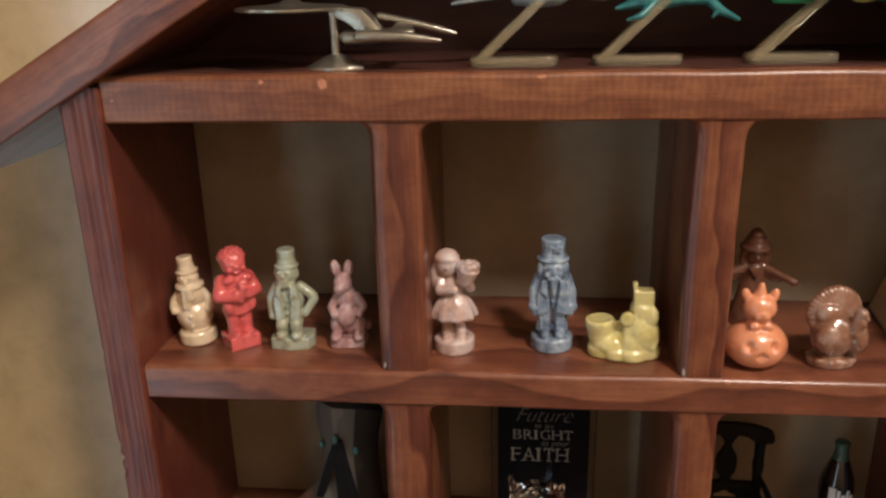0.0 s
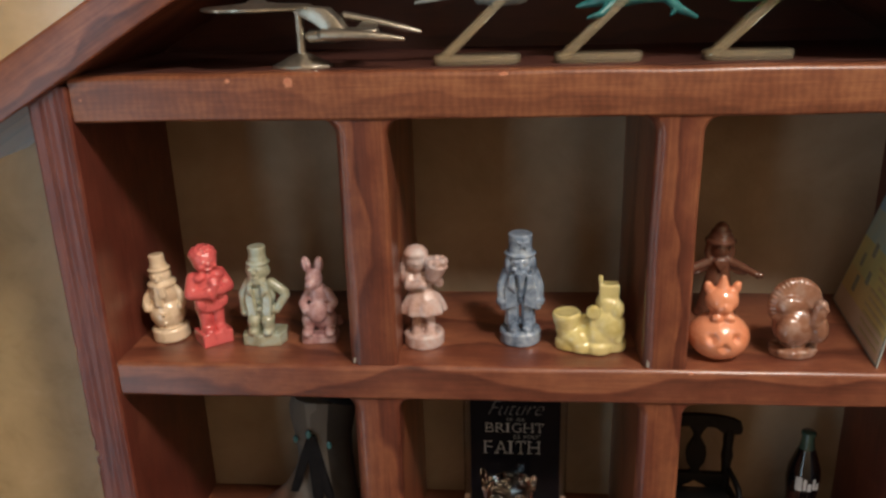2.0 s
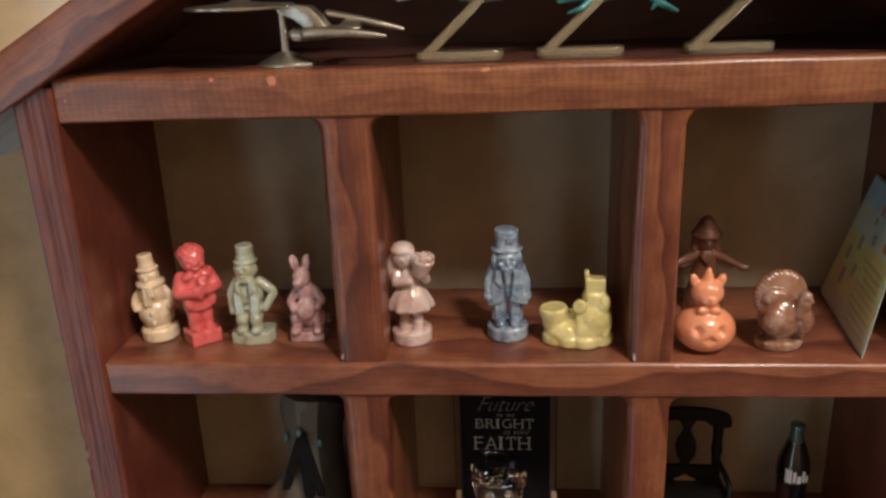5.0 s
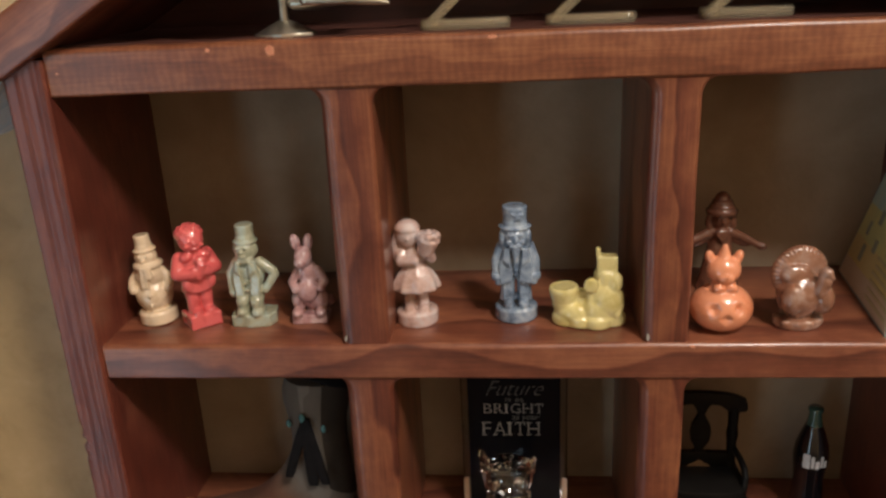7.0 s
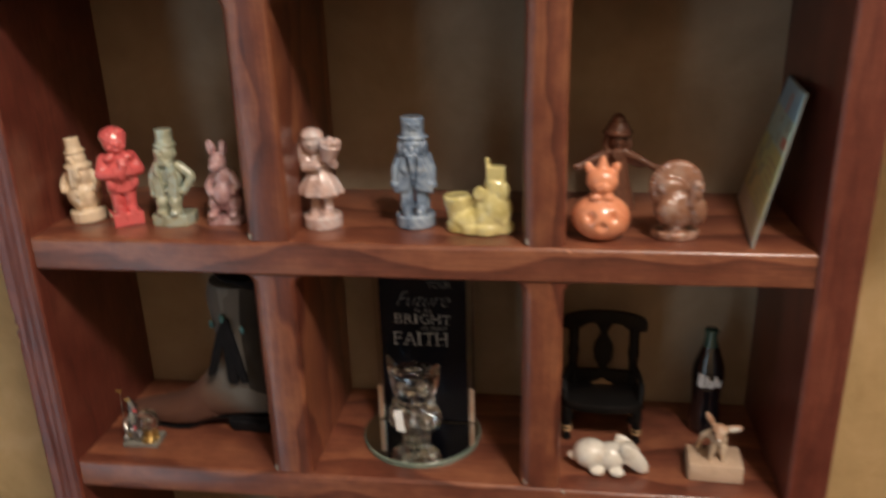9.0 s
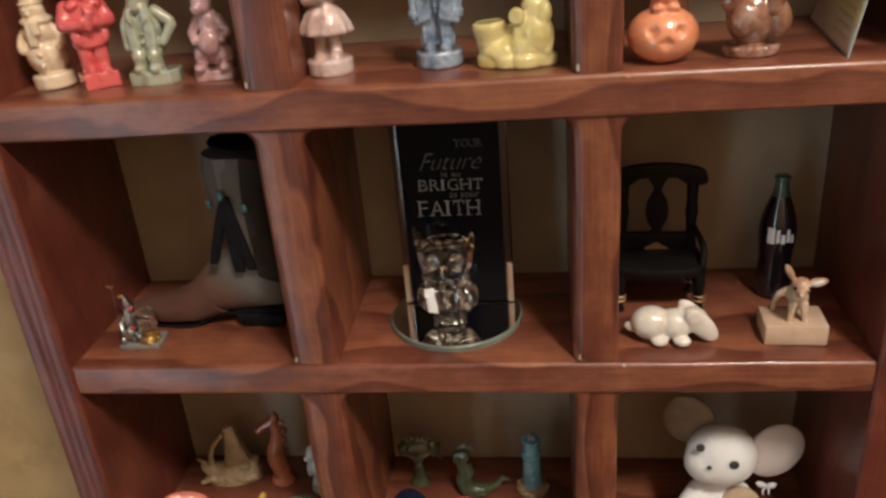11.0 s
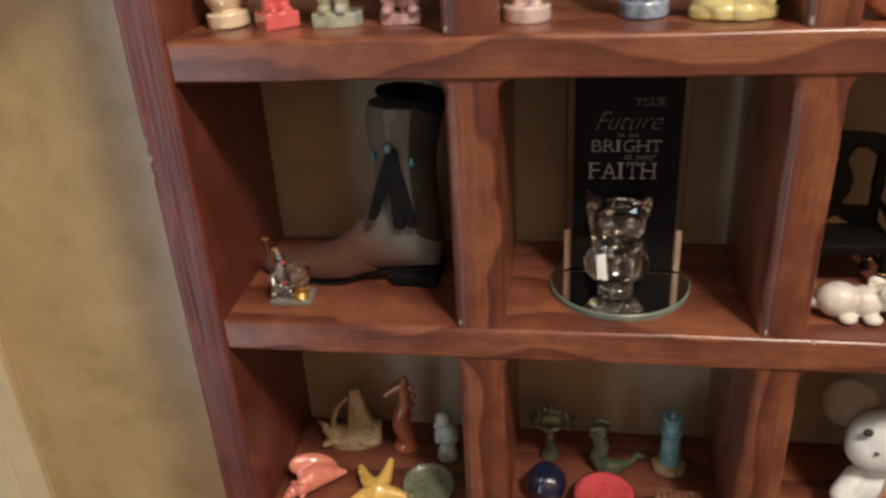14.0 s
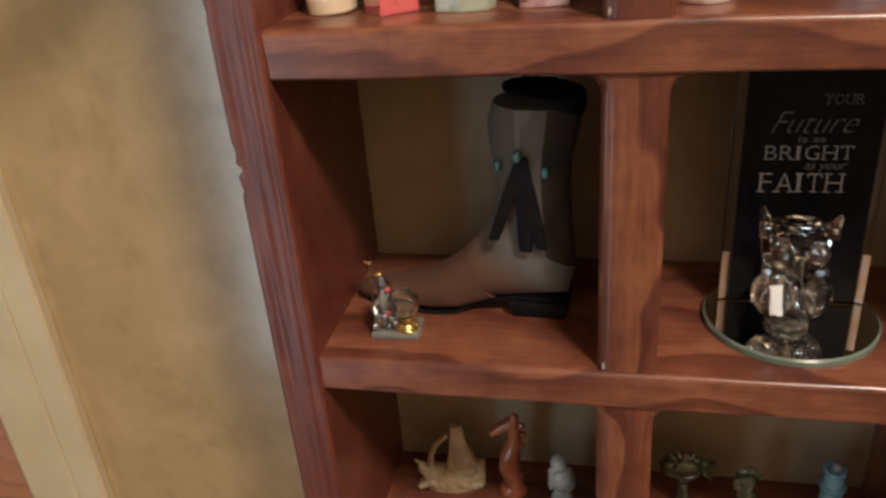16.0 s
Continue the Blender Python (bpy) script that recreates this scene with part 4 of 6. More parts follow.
def wizard():
    f = Clay()
    f.lathe([(4.8, 0), (4.6, 3), (3.8, 8), (3.0, 12), (1.8, 13.4)], (-4.2, 1, 2.4), squash=0.85)
    f.ell((-4.2, 0.2, 17.4), (2.2, 2.1, 2.4))
    f.limb([(-6.0, 0, 13.8), (-8.2, -2.2, 11.0), (-7.0, -4.0, 9)], [1.5, 1.4, 1.2])
    f.limb([(-2.0, 0, 14.0), (-0.4, -2.6, 13.6), (0.8, -3.2, 12.2)], [1.5, 1.4, 1.1])
    for k in range(9):
        f.ell((-8.0 + k * 1.25, -3.6 + (k % 3) * 0.6, 3.8 + (k % 2) * 2.2 + (k % 4) * 0.7), (1.5, 1.5, 1.9), sub=2)
    hat = Clay()
    hat.lathe([(2.6, 0), (2.7, 0.5), (1.9, 1.0), (1.4, 3.2), (0.8, 5.2), (0.3, 6.4)], (-4.2, 0.4, 18.6), seg=18, rot=(0, -12, 0))
    beard = Clay()
    beard.ell((-4.6, -1.9, 13.8), (1.7, 1.3, 3.6))
    beard.ell((-6.8, -3.4, 8.0), (1.2, 1.2, 2.2), sub=2)
    staff = Clay()
    staff.limb([(-8.2, -3.6, 2.6), (-8.0, -3.0, 14), (-7.6, -2.6, 29.4)], [0.3, 0.26, 0.24], 8)
    ball = Clay()
    ball.ell((3.4, -1.8, 13.2), 5.4, sub=4)
    plinth = Clay()
    plinth.box((-0.6, 0, 1.2), (17.6, 12, 2.4))
    trim = Clay()
    trim.lathe([(4.2, 2.4), (4.4, 3.2), (2.6, 5.0), (3.4, 8.4)], (3.4, -1.8, 0), seg=20)
    for k in range(7):
        a = math.tau * k / 7
        trim.ell((3.4 + 3.6 * math.cos(a), -1.8 + 3.6 * math.sin(a), 3.8 + (k % 2)), 1.0, sub=2)
    trim.limb([(-9.2, -2.6, 30.2), (-7.6, -2.6, 29.4), (-6.8, -2.6, 30.4)], [0.5, 0.6, 0.4], 8)
    trim.ell((-5.2, -1.7, 24.6), (1.7, 1.0, 0.8), sub=2)
    trim.ell((-5.8, -3.4, 6.4), (1.4, 1.0, 1.2), sub=2)
    red = Clay()
    red.ell((-2.6, -1.6, 18.4), (1.2, 0.9, 1.0), sub=2)
    red.ell((-2.8, -3.4, 9.6), (0.8, 0.9, 1.2), sub=2)
    return joined("wizard_figurine", [(f.fused("figure", 0.33, 1), PEWTER), (staff.mesh("staff"), PEWTER), (ball.mesh("ball"), CRYSTAL), (plinth.mesh("plinth", bevel=0.4), SLATE), (trim.mesh("trim"), GOLD), (beard.mesh("beard"), SLATE), (red.mesh("red"), SCARLET), (hat.mesh("hat"), PEWTER)])


thing("wizard_figurine", wizard(), None, pose(-0.1275, 0.3025, S2, 0, 0, 3), "small pewter wizard figure with a crystal ball on a grey plinth", "figurine")


def loft(c, rings, cap=True):
    """A skin over rings of points."""
    made = [[c.bm.verts.new(p) for p in ring] for ring in rings]
    n = len(made[0])
    for a, b in zip(made, made[1:]):
        for i in range(n):
            c.bm.faces.new((a[i], a[(i + 1) % n], b[(i + 1) % n], b[i]))
    if cap:
        c.bm.faces.new(made[0][::-1])
        c.bm.faces.new(made[-1])


def ring_at(p, ax, ay, rx, ry, seg=28):
    p, ax, ay = Vector(p), Vector(ax), Vector(ay)
    return [p + ax * rx * math.cos(math.tau * i / seg) + ay * ry * math.sin(math.tau * i / seg) for i in range(seg)]


def boot_at(m):
    """An ankle boot, toe along -x: shaft, toe, sole, heel, collar, strap, tassels and beads."""
    ob = base("decorative_boot", m, "miniature grey and brown suede boot with black tassels", "ornament boot")

    def slices(rows):
        out = []
        for qx, qz, px, pz, w in rows:
            q, p = Vector((qx, 0, qz)), Vector((px, 0, pz))
            out.append(ring_at((q + p) / 2, (q - p).normalized(), (0, 1, 0), (q - p).length / 2, w, 36))
        return out

    toe = [(-61, 4.4, -61, 2.2, 1.4), (-59, 6.6, -58.5, 1.3, 4.0), (-52, 8.6, -51, 0.9, 7.0), (-42, 10.6, -40, 0.9, 9.6), (-33, 13.0, -28, 0.9, 11.0), (-25, 17.0, -17, 1.6, 11.0), (-17, 23.4, -4, 6.0, 10.4)]
    leg = [(-17, 23.4, -4, 6.0, 10.3), (-10.6, 30.4, 10, 7.4, 10.4), (-7, 36, 22, 8.6, 10.6), (-4.6, 41, 24.5, 20, 10.6), (-3.4, 46, 23.4, 34, 10.2), (-3.2, 53, 22.4, 48, 10.4), (-4, 61, 23, 60, 11), (-5.2, 68, 25, 69, 11.8), (-5.4, 74, 26.5, 76, 12.2), (-3.2, 81.0, 26.4, 80.5, 12.2)]
    shaft = Clay()
    loft(shaft, slices(leg))
    part("shaft", shaft.mesh("shaft", angle=70), SUEDE, ob, "grey suede boot shaft")
    # Dark panel over the shaft's back half, added to hold its shade.
    panel = Clay()
    rows = []
    for ring in slices(leg[3:]):
        mid = sum(ring, Vector()) / len(ring)
        arc = [mid + (v - mid) * 1.02 for v in ring[10:26]]
        rows.append(arc + [mid + (v - mid) * 0.97 for v in ring[10:26]][::-1])
    loft(panel, rows)
    part("side_panel", panel.mesh("side_panel", angle=60), BOOTSHADE, ob, "dark panel added for the shade on the shaft's back half")
    vamp = Clay()
    flat = []
    for qx, qz, px, pz, w in toe:
        q, p = Vector((qx, 0, qz)), Vector((px, 0, pz))
        up, mid = (q - p).normalized(), (q + p) / 2
        ring = []
        for i in range(36):
            cs, sn = math.cos(math.tau * i / 36), math.sin(math.tau * i / 36)
            cs = cs if cs > 0 else -abs(cs) ** 0.45
            ring.append(mid + up * (q - p).length / 2 * cs + Vector((0, w * sn, 0)))
        flat.append(ring)
    loft(vamp, flat)
    part("vamp", vamp.mesh("vamp", angle=70), SUEDE, ob, "brown suede toe")
    sole = Clay()
    path = [(-60, 0.1, 2.0), (-52, -0.8, 8.6), (-40, -0.8, 11.8), (-28, -0.8, 13.2), (-20, -0.2, 12.6), (-12, 2.4, 8.6), (-6, 4.8, 8.8), (4, 6.4, 9.0), (14, 6.2, 9.6), (22, 6.2, 7.2)]
    loft(sole, [[Vector((x, s * w, z + h)) for s, h in ((-0.8, 0.8), (0.8, 0.8), (0.8, 1.7), (-0.8, 1.7))] for x, z, w in path])
    part("sole", sole.mesh("sole", angle=60), BLACK, ob, "black sole")
    heel = Clay()
    loft(heel, [[Vector((xc + (sx * lx), sy * ly, z)) for sx, sy in ((-1, -1), (1, -1), (1, 1), (-1, 1))] for z, xc, lx, ly in ((0, 12.0, 9.6, 8.0), (6.4, 11.5, 11.0, 9.4))])
    part("heel", heel.mesh("heel", bevel=0.6), BLACK, ob, "black block heel")
    collar = Clay()
    rings = []
    for f, grow in ((0, 0.0), (0.25, 0.5), (0.6, 0.7), (0.85, 0.6), (1.0, 0.1), (0.9, -1.6), (0.6, -2.4)):
        ring = []
        for i in range(72):
            a = math.tau * i / 72
            top = 85.0 - 1.5 * math.cos(a)
            low = top - 2.0 - 5.0 * max(0, math.cos(a))
            n = noise.noise(Vector((i * 0.9, f * 6, 3.3))) * 0.5
            z = low + (top - low) * f
            ring.append(Vector((14.2 + (13.2 + grow + n) * math.cos(a), (11.6 + grow + n) * math.sin(a), z + n)))
        rings.append(ring)
    loft(collar, rings)
    part("collar", collar.mesh("collar", angle=80), BLACK, ob, "black fur collar")
    strap = Clay()
    loft(strap, [[Vector((x + s * 2.8, -y + t, z)) for s, t in ((-1, 0), (1, 0), (1, 1.2), (-1, 1.2))] for z, x, y in ((60, 8.8, 10.6), (68, 8.6, 11.6), (81.0, 8.6, 12.4))])
    part("strap", strap.mesh("strap", bevel=0.3), PALESTRAP, ob, "pale grey leather pull strap")
    for bx, by, bz, r in ((-0.8, -9.8, 60.5, 1.25), (6.6, -12.8, 65, 1.5), (15.4, -11.2, 59, 1.2)):
        b = Clay()
        b.ell((0, 0, 0), (r, r * 0.7, r * 1.7))
        part("bead", b.mesh("bead"), TURQ, ob, "turquoise bead", Matrix.Translation((bx / 1000, by / 1000, bz / 1000)))
    for x1, z1, w in ((-2.6, 34, 2.2), (8.6, 30, 2.6), (14.4, 31, 2.2)):
        t = Clay()
        top, low = Vector((8.0, -12.6, 65)), Vector((x1, -12.4, z1))
        loft(t, [[p + Vector((sx * ww, sy * 0.9, 0)) for sx, sy in ((-1, -1), (1, -1), (1, 1), (-1, 1))] for p, ww in ((top, 1.8), (top.lerp(low, 0.3) + Vector((0, -0.8, 0)), w), (top.lerp(low, 0.9), w), (low, w * 0.8))])
        part("tassel", t.mesh("tassel", bevel=0.5), BLACK, ob, "black leather tassel")
    return ob


boot_at(pose(-0.0890, 0.3235, S2, 0, 0, -3))

# mirror disc, engraved plaque and crystal owl
MX, MY = 0.0095, 0.3210
disc = base("mirror_base", pose(MX, MY, S2), "round mirror with a green glass edge under a plaque", "mirror")
c = Clay()
c.lathe([(28.2, 0), (29.0, 0.3), (29.0, 2.2), (28.3, 2.8)], seg=96)
part("glass_edge", c.mesh("glass_edge"), GREENEDGE, disc, "green glass edge")
c = Clay()
c.lathe([(28.25, 2.81), (28.25, 2.9)], seg=96)
part("mirror_face", c.mesh("mirror_face"), MIRROR, disc, "silvered mirror face")
TOPM = S2 + 0.0029

plaque = base("engraved_plaque", pose(MX + 0.0010, 0.3315, TOPM), "black glass plaque with clear edges and silver motto", "plaque")
c = Clay()
c.box((0, 0, 44), (48.5, 5.0, 88))
part("clear_plate", c.mesh("clear_plate", bevel=1.6), EDGEGLASS, plaque, "clear bevelled glass plate")
c = Clay()
c.box((0, -2.9, 44), (42, 0.5, 86))
part("black_face", c.mesh("black_face"), BLACKGLASS, plaque, "black glass face")

# Peach strips painted in for the light refracted along the plate's lower bevels.
for s in (-1, 1):
    c = Clay()
    c.box((s * 23.0, -2.75, 10.0), (2.6, 0.8, 19.0), (0, 0, s * -20))
    part("frosted_edge", c.mesh("frosted_edge", bevel=0.25), BEVELLIGHT, plaque, "peach strip painted for light refracted in the lower bevel")


def word_mesh(text, shear=0.0, bold=0.0):
    cu = bpy.data.curves.new("motto_text", "FONT")
    cu.body, cu.shear, cu.offset = text, shear, bold
    ob = new("motto_form", cu)
    me = bpy.data.meshes.new_from_object(ob.evaluated_get(bpy.context.evaluated_depsgraph_get()))
    bpy.data.objects.remove(ob)
    return me


def fitted(me, x0, x1, z0, z1):
    """Letters laid into a box on the plaque's face, in millimetres."""
    lo = [min(v.co[k] for v in me.vertices) for k in (0, 1)]
    hi = [max(v.co[k] for v in me.vertices) for k in (0, 1)]
    for v in me.vertices:
        v.co = Vector(((x0 + (v.co.x - lo[0]) / (hi[0] - lo[0]) * (x1 - x0)) / 1000, -0.00325, (z0 + (v.co.y - lo[1]) / (hi[1] - lo[1]) * (z1 - z0)) / 1000))
    return me


def motto(text, x0, x1, z0, z1, shear=0.0, bold=0.0):
    """Silver words between x0 and x1 and z0 and z1."""
    me = fitted(word_mesh(text, shear, bold), x0, x1, z0, z1)
    me.name = "motto_text"
    return part("motto_text", me, DIMTEXT if shear or z1 - z0 < 4.5 else SILVERTEXT, plaque, "silver lettering reading " + text)


# width of each capital, then where serifs sit on its foot and on its head
CAPITALS = {"B": (0.62, (0.12,), (0.12,)), "R": (0.68, (0.12, 0.92), (0.12,)), "I": (0.26, (0.5,), (0.5,)), "G": (0.74, (), ()), "H": (0.76, (0.1, 0.9), (0.1, 0.9)), "T": (0.64, (0.5,), ()), "F": (0.56, (0.14,), (0.14,)), "A": (0.76, (0.06, 0.94), ()), "Y": (0.7, (0.5,), (0.08, 0.92)), "O": (0.78, (), ()), "U": (0.72, (), (0.1, 0.9))}


def serif_motto(text, x0, x1, z0, z1, material):
    """Capitals with small serifs, set one by one."""
    tall = z1 - z0
    gap = 0.2
    scale = (x1 - x0) / (sum(CAPITALS[ch][0] for ch in text) + gap * (len(text) - 1))
    bm = bmesh.new()
    x = x0
    for ch in text:
        w, feet, heads = CAPITALS[ch]
        w *= scale
        bm.from_mesh(fitted(word_mesh(ch, 0.0, -0.02), x, x + (w if ch != "I" else w * 0.6), z0, z1))
        for spots, z in ((feet, z0), (heads, z1 - tall * 0.06)):
            for f in spots:
                at, half = x + w * (f if ch != "I" else 0.3), tall * (0.17 if ch != "I" else 0.2)
                bm.faces.new([bm.verts.new((px / 1000, -0.00327, pz / 1000)) for px, pz in ((at - half, z), (at + half, z), (at + half, z + tall * 0.06), (at - half, z + tall * 0.06))])
        if ch == "T":
            for f in (0.03, 0.97):
                at = x + w * f
                bm.faces.new([bm.verts.new((px / 1000, -0.00327, pz / 1000)) for px, pz in ((at - 0.18, z1 - tall * 0.24), (at + 0.18, z1 - tall * 0.24), (at + 0.18, z1), (at - 0.18, z1))])
        x += w + gap * scale
    me = bpy.data.meshes.new("motto_text")
    bm.to_mesh(me)
    bm.free()
    return part("motto_text", me, material, plaque, "silver serif capitals reading " + text)


serif_motto("YOUR", 2.5, 14.0, 73.4, 76.6, DIMTEXT)
serif_motto("BRIGHT", -13.6, 13.2, 54.6, 59.4, SILVERTEXT)
serif_motto("FAITH", -14.4, 11.4, 43.0, 49.8, SILVERTEXT)
for text, x0, x1, z0, z1, sh, bo in (("Future", -12.5, 13.4, 63.8, 71.0, 0.5, -0.022), ("is as", -3.8, 4.4, 60.6, 62.8, 0, 0), ("as your", -1.0, 11.8, 50.2, 53.2, 0.2, 0)):
    motto(text, x0, x1, z0, z1, sh, bo)


def crystal_owl():
    c = Clay()

    def cut_ball(p, r, turn, rows=((20, 9), (-8, 9), (-36, 8), (50, 7)), keep=0.9):
        """A ball ground flat in rows of facets."""
        p = Vector(p)
        verts = c.ell(p, r, sub=3)
        for lift, count in rows:
            for j in range(count):
                a, e = radians(turn + 360 * j / count), radians(lift)
                n = Vector((math.cos(e) * math.sin(a), -math.cos(e) * math.cos(a), math.sin(e)))
                size = math.sqrt(sum((r[k] * n[k]) ** 2 for k in range(3)))
                for v in verts:
                    d = (v.co - p).dot(n) - keep * size
                    if d > 0:
                        v.co -= n * d

    for k in range(11):
        a = math.tau * k / 11
        c.ell((5.8 * math.cos(a), 5.2 * math.sin(a), 1.6), (1.9, 1.9, 1.6), sub=2)
    c.lathe([(6.2, 0.6), (6.4, 2.4), (5.2, 4.4)], seg=11)
    for s in (-1, 1):
        cut_ball((s * 6.4, -1.6, 12.6), (7.2, 7.2, 8.2), -40)
        c.rod((s * 9.2, 0.2, 34), (s * 12.0, -0.8, 42.5 - s * 1.5), 3.6, 0.9, 4)
        cut_ball((s * 5.4, -7.2, 31.0), (3.9, 2.8, 3.9), -40, ((20, 6), (-20, 6)), 0.84)
        c.ell((s * 8.0, -2.0, 22.0), (2.8, 3.6, 2.6), sub=1)
    c.ell((0, 1.4, 12.4), (9.0, 7.6, 9.8), sub=1)
    c.lathe([(8.4, 21), (10.6, 24.6), (11.6, 31), (12.0, 36.0), (9.6, 37.4), (4.0, 36.6)], (0, 0.6, 0), seg=8, squash=0.7, rot=(0, 0, 8))
    c.rod((0, -7.2, 30.0), (0.4, -10.6, 23.4), 3.4, 0.5, 4)
    tag = Clay()
    tag.box((-6.2, -9.6, 14.6), (3.8, 0.5, 11.0), (0, -5, 6))
    tag.box((-4.7, -9.4, 9.6), (2.0, 0.5, 2.4), (0, -5, 6))
    return c.mesh("owl_figurine", smooth=False), tag.mesh("tag", bevel=0.1)


TAGWHITE = mottled("white_paper_tag", [(0.78, 0.78, 0.76), (0.86, 0.86, 0.85)], 200, 0.5)
owl_glass, owl_tag = crystal_owl()
owl = thing("owl_figurine", owl_glass, CRYSTAL, pose(MX - 0.0020, 0.3145, TOPM), "faceted clear crystal owl with a white tag on the mirror", "figurine")
part("tag", owl_tag, TAGWHITE, owl, "white paper tag")


def doll_chair(m):
    ob = base("doll_chair", m, "miniature black lacquered chair with gold details", "doll chair")

    def put(name, c, material=LACQUER, label="", bevel=0.3):
        part(name, c.mesh(name, bevel=bevel), material, ob, label)

    c = Clay()
    xs = [-20.8, -20, -17, -12, -8, -4, 0, 4, 8, 12, 17, 20, 20.8]
    top = [58.0, 60.6, 62.2, 63.6, 64.2, 64.5, 64.6, 64.5, 64.2, 63.6, 62.2, 60.6, 58.0]
    low = [55.6, 54.4, 54.0, 54.6, 57.8, 58.0, 55.0, 58.0, 57.8, 54.6, 54.0, 54.4, 55.6]
    c.plate(list(zip(xs, low)) + list(zip(xs[::-1], top[::-1])), 12.0, 15.2)
    put("crest_rail", c)
    for s in (-1, 1):
        c = Clay()
        c.lathe([(2.4, 0), (2.9, 2), (2.0, 5), (2.3, 16), (2.9, 20), (2.3, 24), (2.6, 32), (2.2, 35)], (0, 0, 0), seg=14)
        part("back_post", c.mesh("back_post"), LACQUER, ob, "", Matrix.Translation((s * 0.0148, 0.0135, 0.0215)))
    c = Clay()
    half = [(4.6, 30.2), (2.2, 31.4), (2.2, 33), (4.4, 37), (5.0, 42), (4.4, 46), (2.6, 49.5), (1.6, 52), (2.6, 55), (4.2, 57.6)]
    c.plate(half + [(-x, z) for x, z in half[::-1]], 12.6, 14.8)
    put("splat", c)
    c = Clay()
    c.box((0, 13.6, 26.4), (34, 3, 8.4))
    put("back_rail", c)
    c = Clay()
    c.slab([(-19.5, -3), (-17.5, -6.4), (-11, -8.6), (0, -9.4), (11, -8.6), (17.5, -6.4), (19.5, -3), (18.5, 15), (-18.5, 15)], 18.0, 22.8)
    put("seat", c, bevel=0.9)
    for x, y in ((-16.8, -5.5), (16.8, -5.5), (-15.5, 12), (15.5, 12)):
        c = Clay()
        c.lathe([(1.5, 0), (2.3, 1.2), (1.6, 3), (1.9, 5.6), (2.8, 8.4), (2.0, 11), (2.5, 14), (2.2, 19)], seg=14)
        leg = part("leg", c.mesh("leg"), LACQUER, ob, "", Matrix.Translation((x / 1000, y / 1000, 0)))
        for z in (6.4, 8.6):
            r = Clay()
            r.lathe([(2.6, -0.5), (2.95, 0), (2.6, 0.5)], (0, 0, z), seg=14)
            part("gold_ring", r.mesh("gold_ring"), BRONZE, leg, "gold painted ring")
    for s in (-1, 1):
        c = Clay()
        c.limb([(s * 15.2, 13, 35), (s * 17.6, 8, 31.5), (s * 18.8, 2, 29.0), (s * 18.6, -1.5, 26.5), (s * 18.0, -3.0, 22)], [1.3, 1.4, 1.5, 1.5, 1.5])
        part("arm", c.mesh("arm"), LACQUER, ob)
        c = Clay()
        c.rod((s * 16.6, -4.5, 10.5), (s * 15.4, 10, 10.5), 1.1, 1.1, 10)
        part("stretcher", c.mesh("stretcher"), LACQUER, ob)
    c = Clay()
    c.plate([(-5.4, 22.9), (5.4, 22.9), (4.4, 24.0), (2.6, 24.6), (1.4, 25.8), (0, 26.4), (-1.4, 25.8), (-2.6, 24.6), (-4.4, 24.0)], 11.6, 12.2)
    part("gold_motif", c.mesh("gold_motif"), BRONZE, ob, "gold fan motif")
    return ob


doll_chair(pose(0.0970, 0.3290, S2, 0, 0, -2)).scale = (0.98, 1.0, 0.94)


def bottle(m):
    ob = base("cola_bottle", m, "miniature dark cola bottle with a white label", "bottle")
    c = Clay()
    c.lathe([(6.6, 0), (7.6, 0.8), (8.0, 4), (7.6, 12), (7.2, 18), (7.9, 24), (8.5, 30), (7.8, 36), (5.4, 43), (4.0, 46.4)], seg=36)
    part("bottle_body", c.mesh("bottle_body", angle=50), COLA, ob, "dark filled glass body")
    c = Clay()
    c.lathe([(4.0, 46.4), (3.2, 50), (3.0, 53), (3.6, 53.4), (3.6, 54.6), (3.0, 55.2)], seg=28)
    part("bottle_neck", c.mesh("bottle_neck", angle=50), GREENGLASS, ob, "green tinted glass neck")
    x = -7.4
    for w, h, dz in ((3.2, 7.2, -0.6), (1.5, 5.8, 0), (1.9, 4.0, -0.4), (1.4, 5.6, 0.2), (1.8, 3.6, -0.4)):
        s = Clay()
        q = []
        for k in range(5):
            a = (x + w * k / 4) / 8.3
            q.append((8.62 * math.sin(a), -8.62 * math.cos(a)))
        loft(s, [[Vector((px, py, z)), Vector((px * 0.98, py * 0.98, z))] + [Vector((px * 0.98, py * 0.98, z + hh)), Vector((px, py, z + hh))] for (px, py), z, hh in [((qx, qy), 27.6 + dz, h) for qx, qy in q]])
        part("label_bar", s.mesh("label_bar"), LABELWHITE, ob, "white label mark")
        x += w + 0.55
    return ob


bottle(pose(0.1472, 0.3385, S2, 0, 0, 8)).scale = (0.92, 0.92, 1.0)


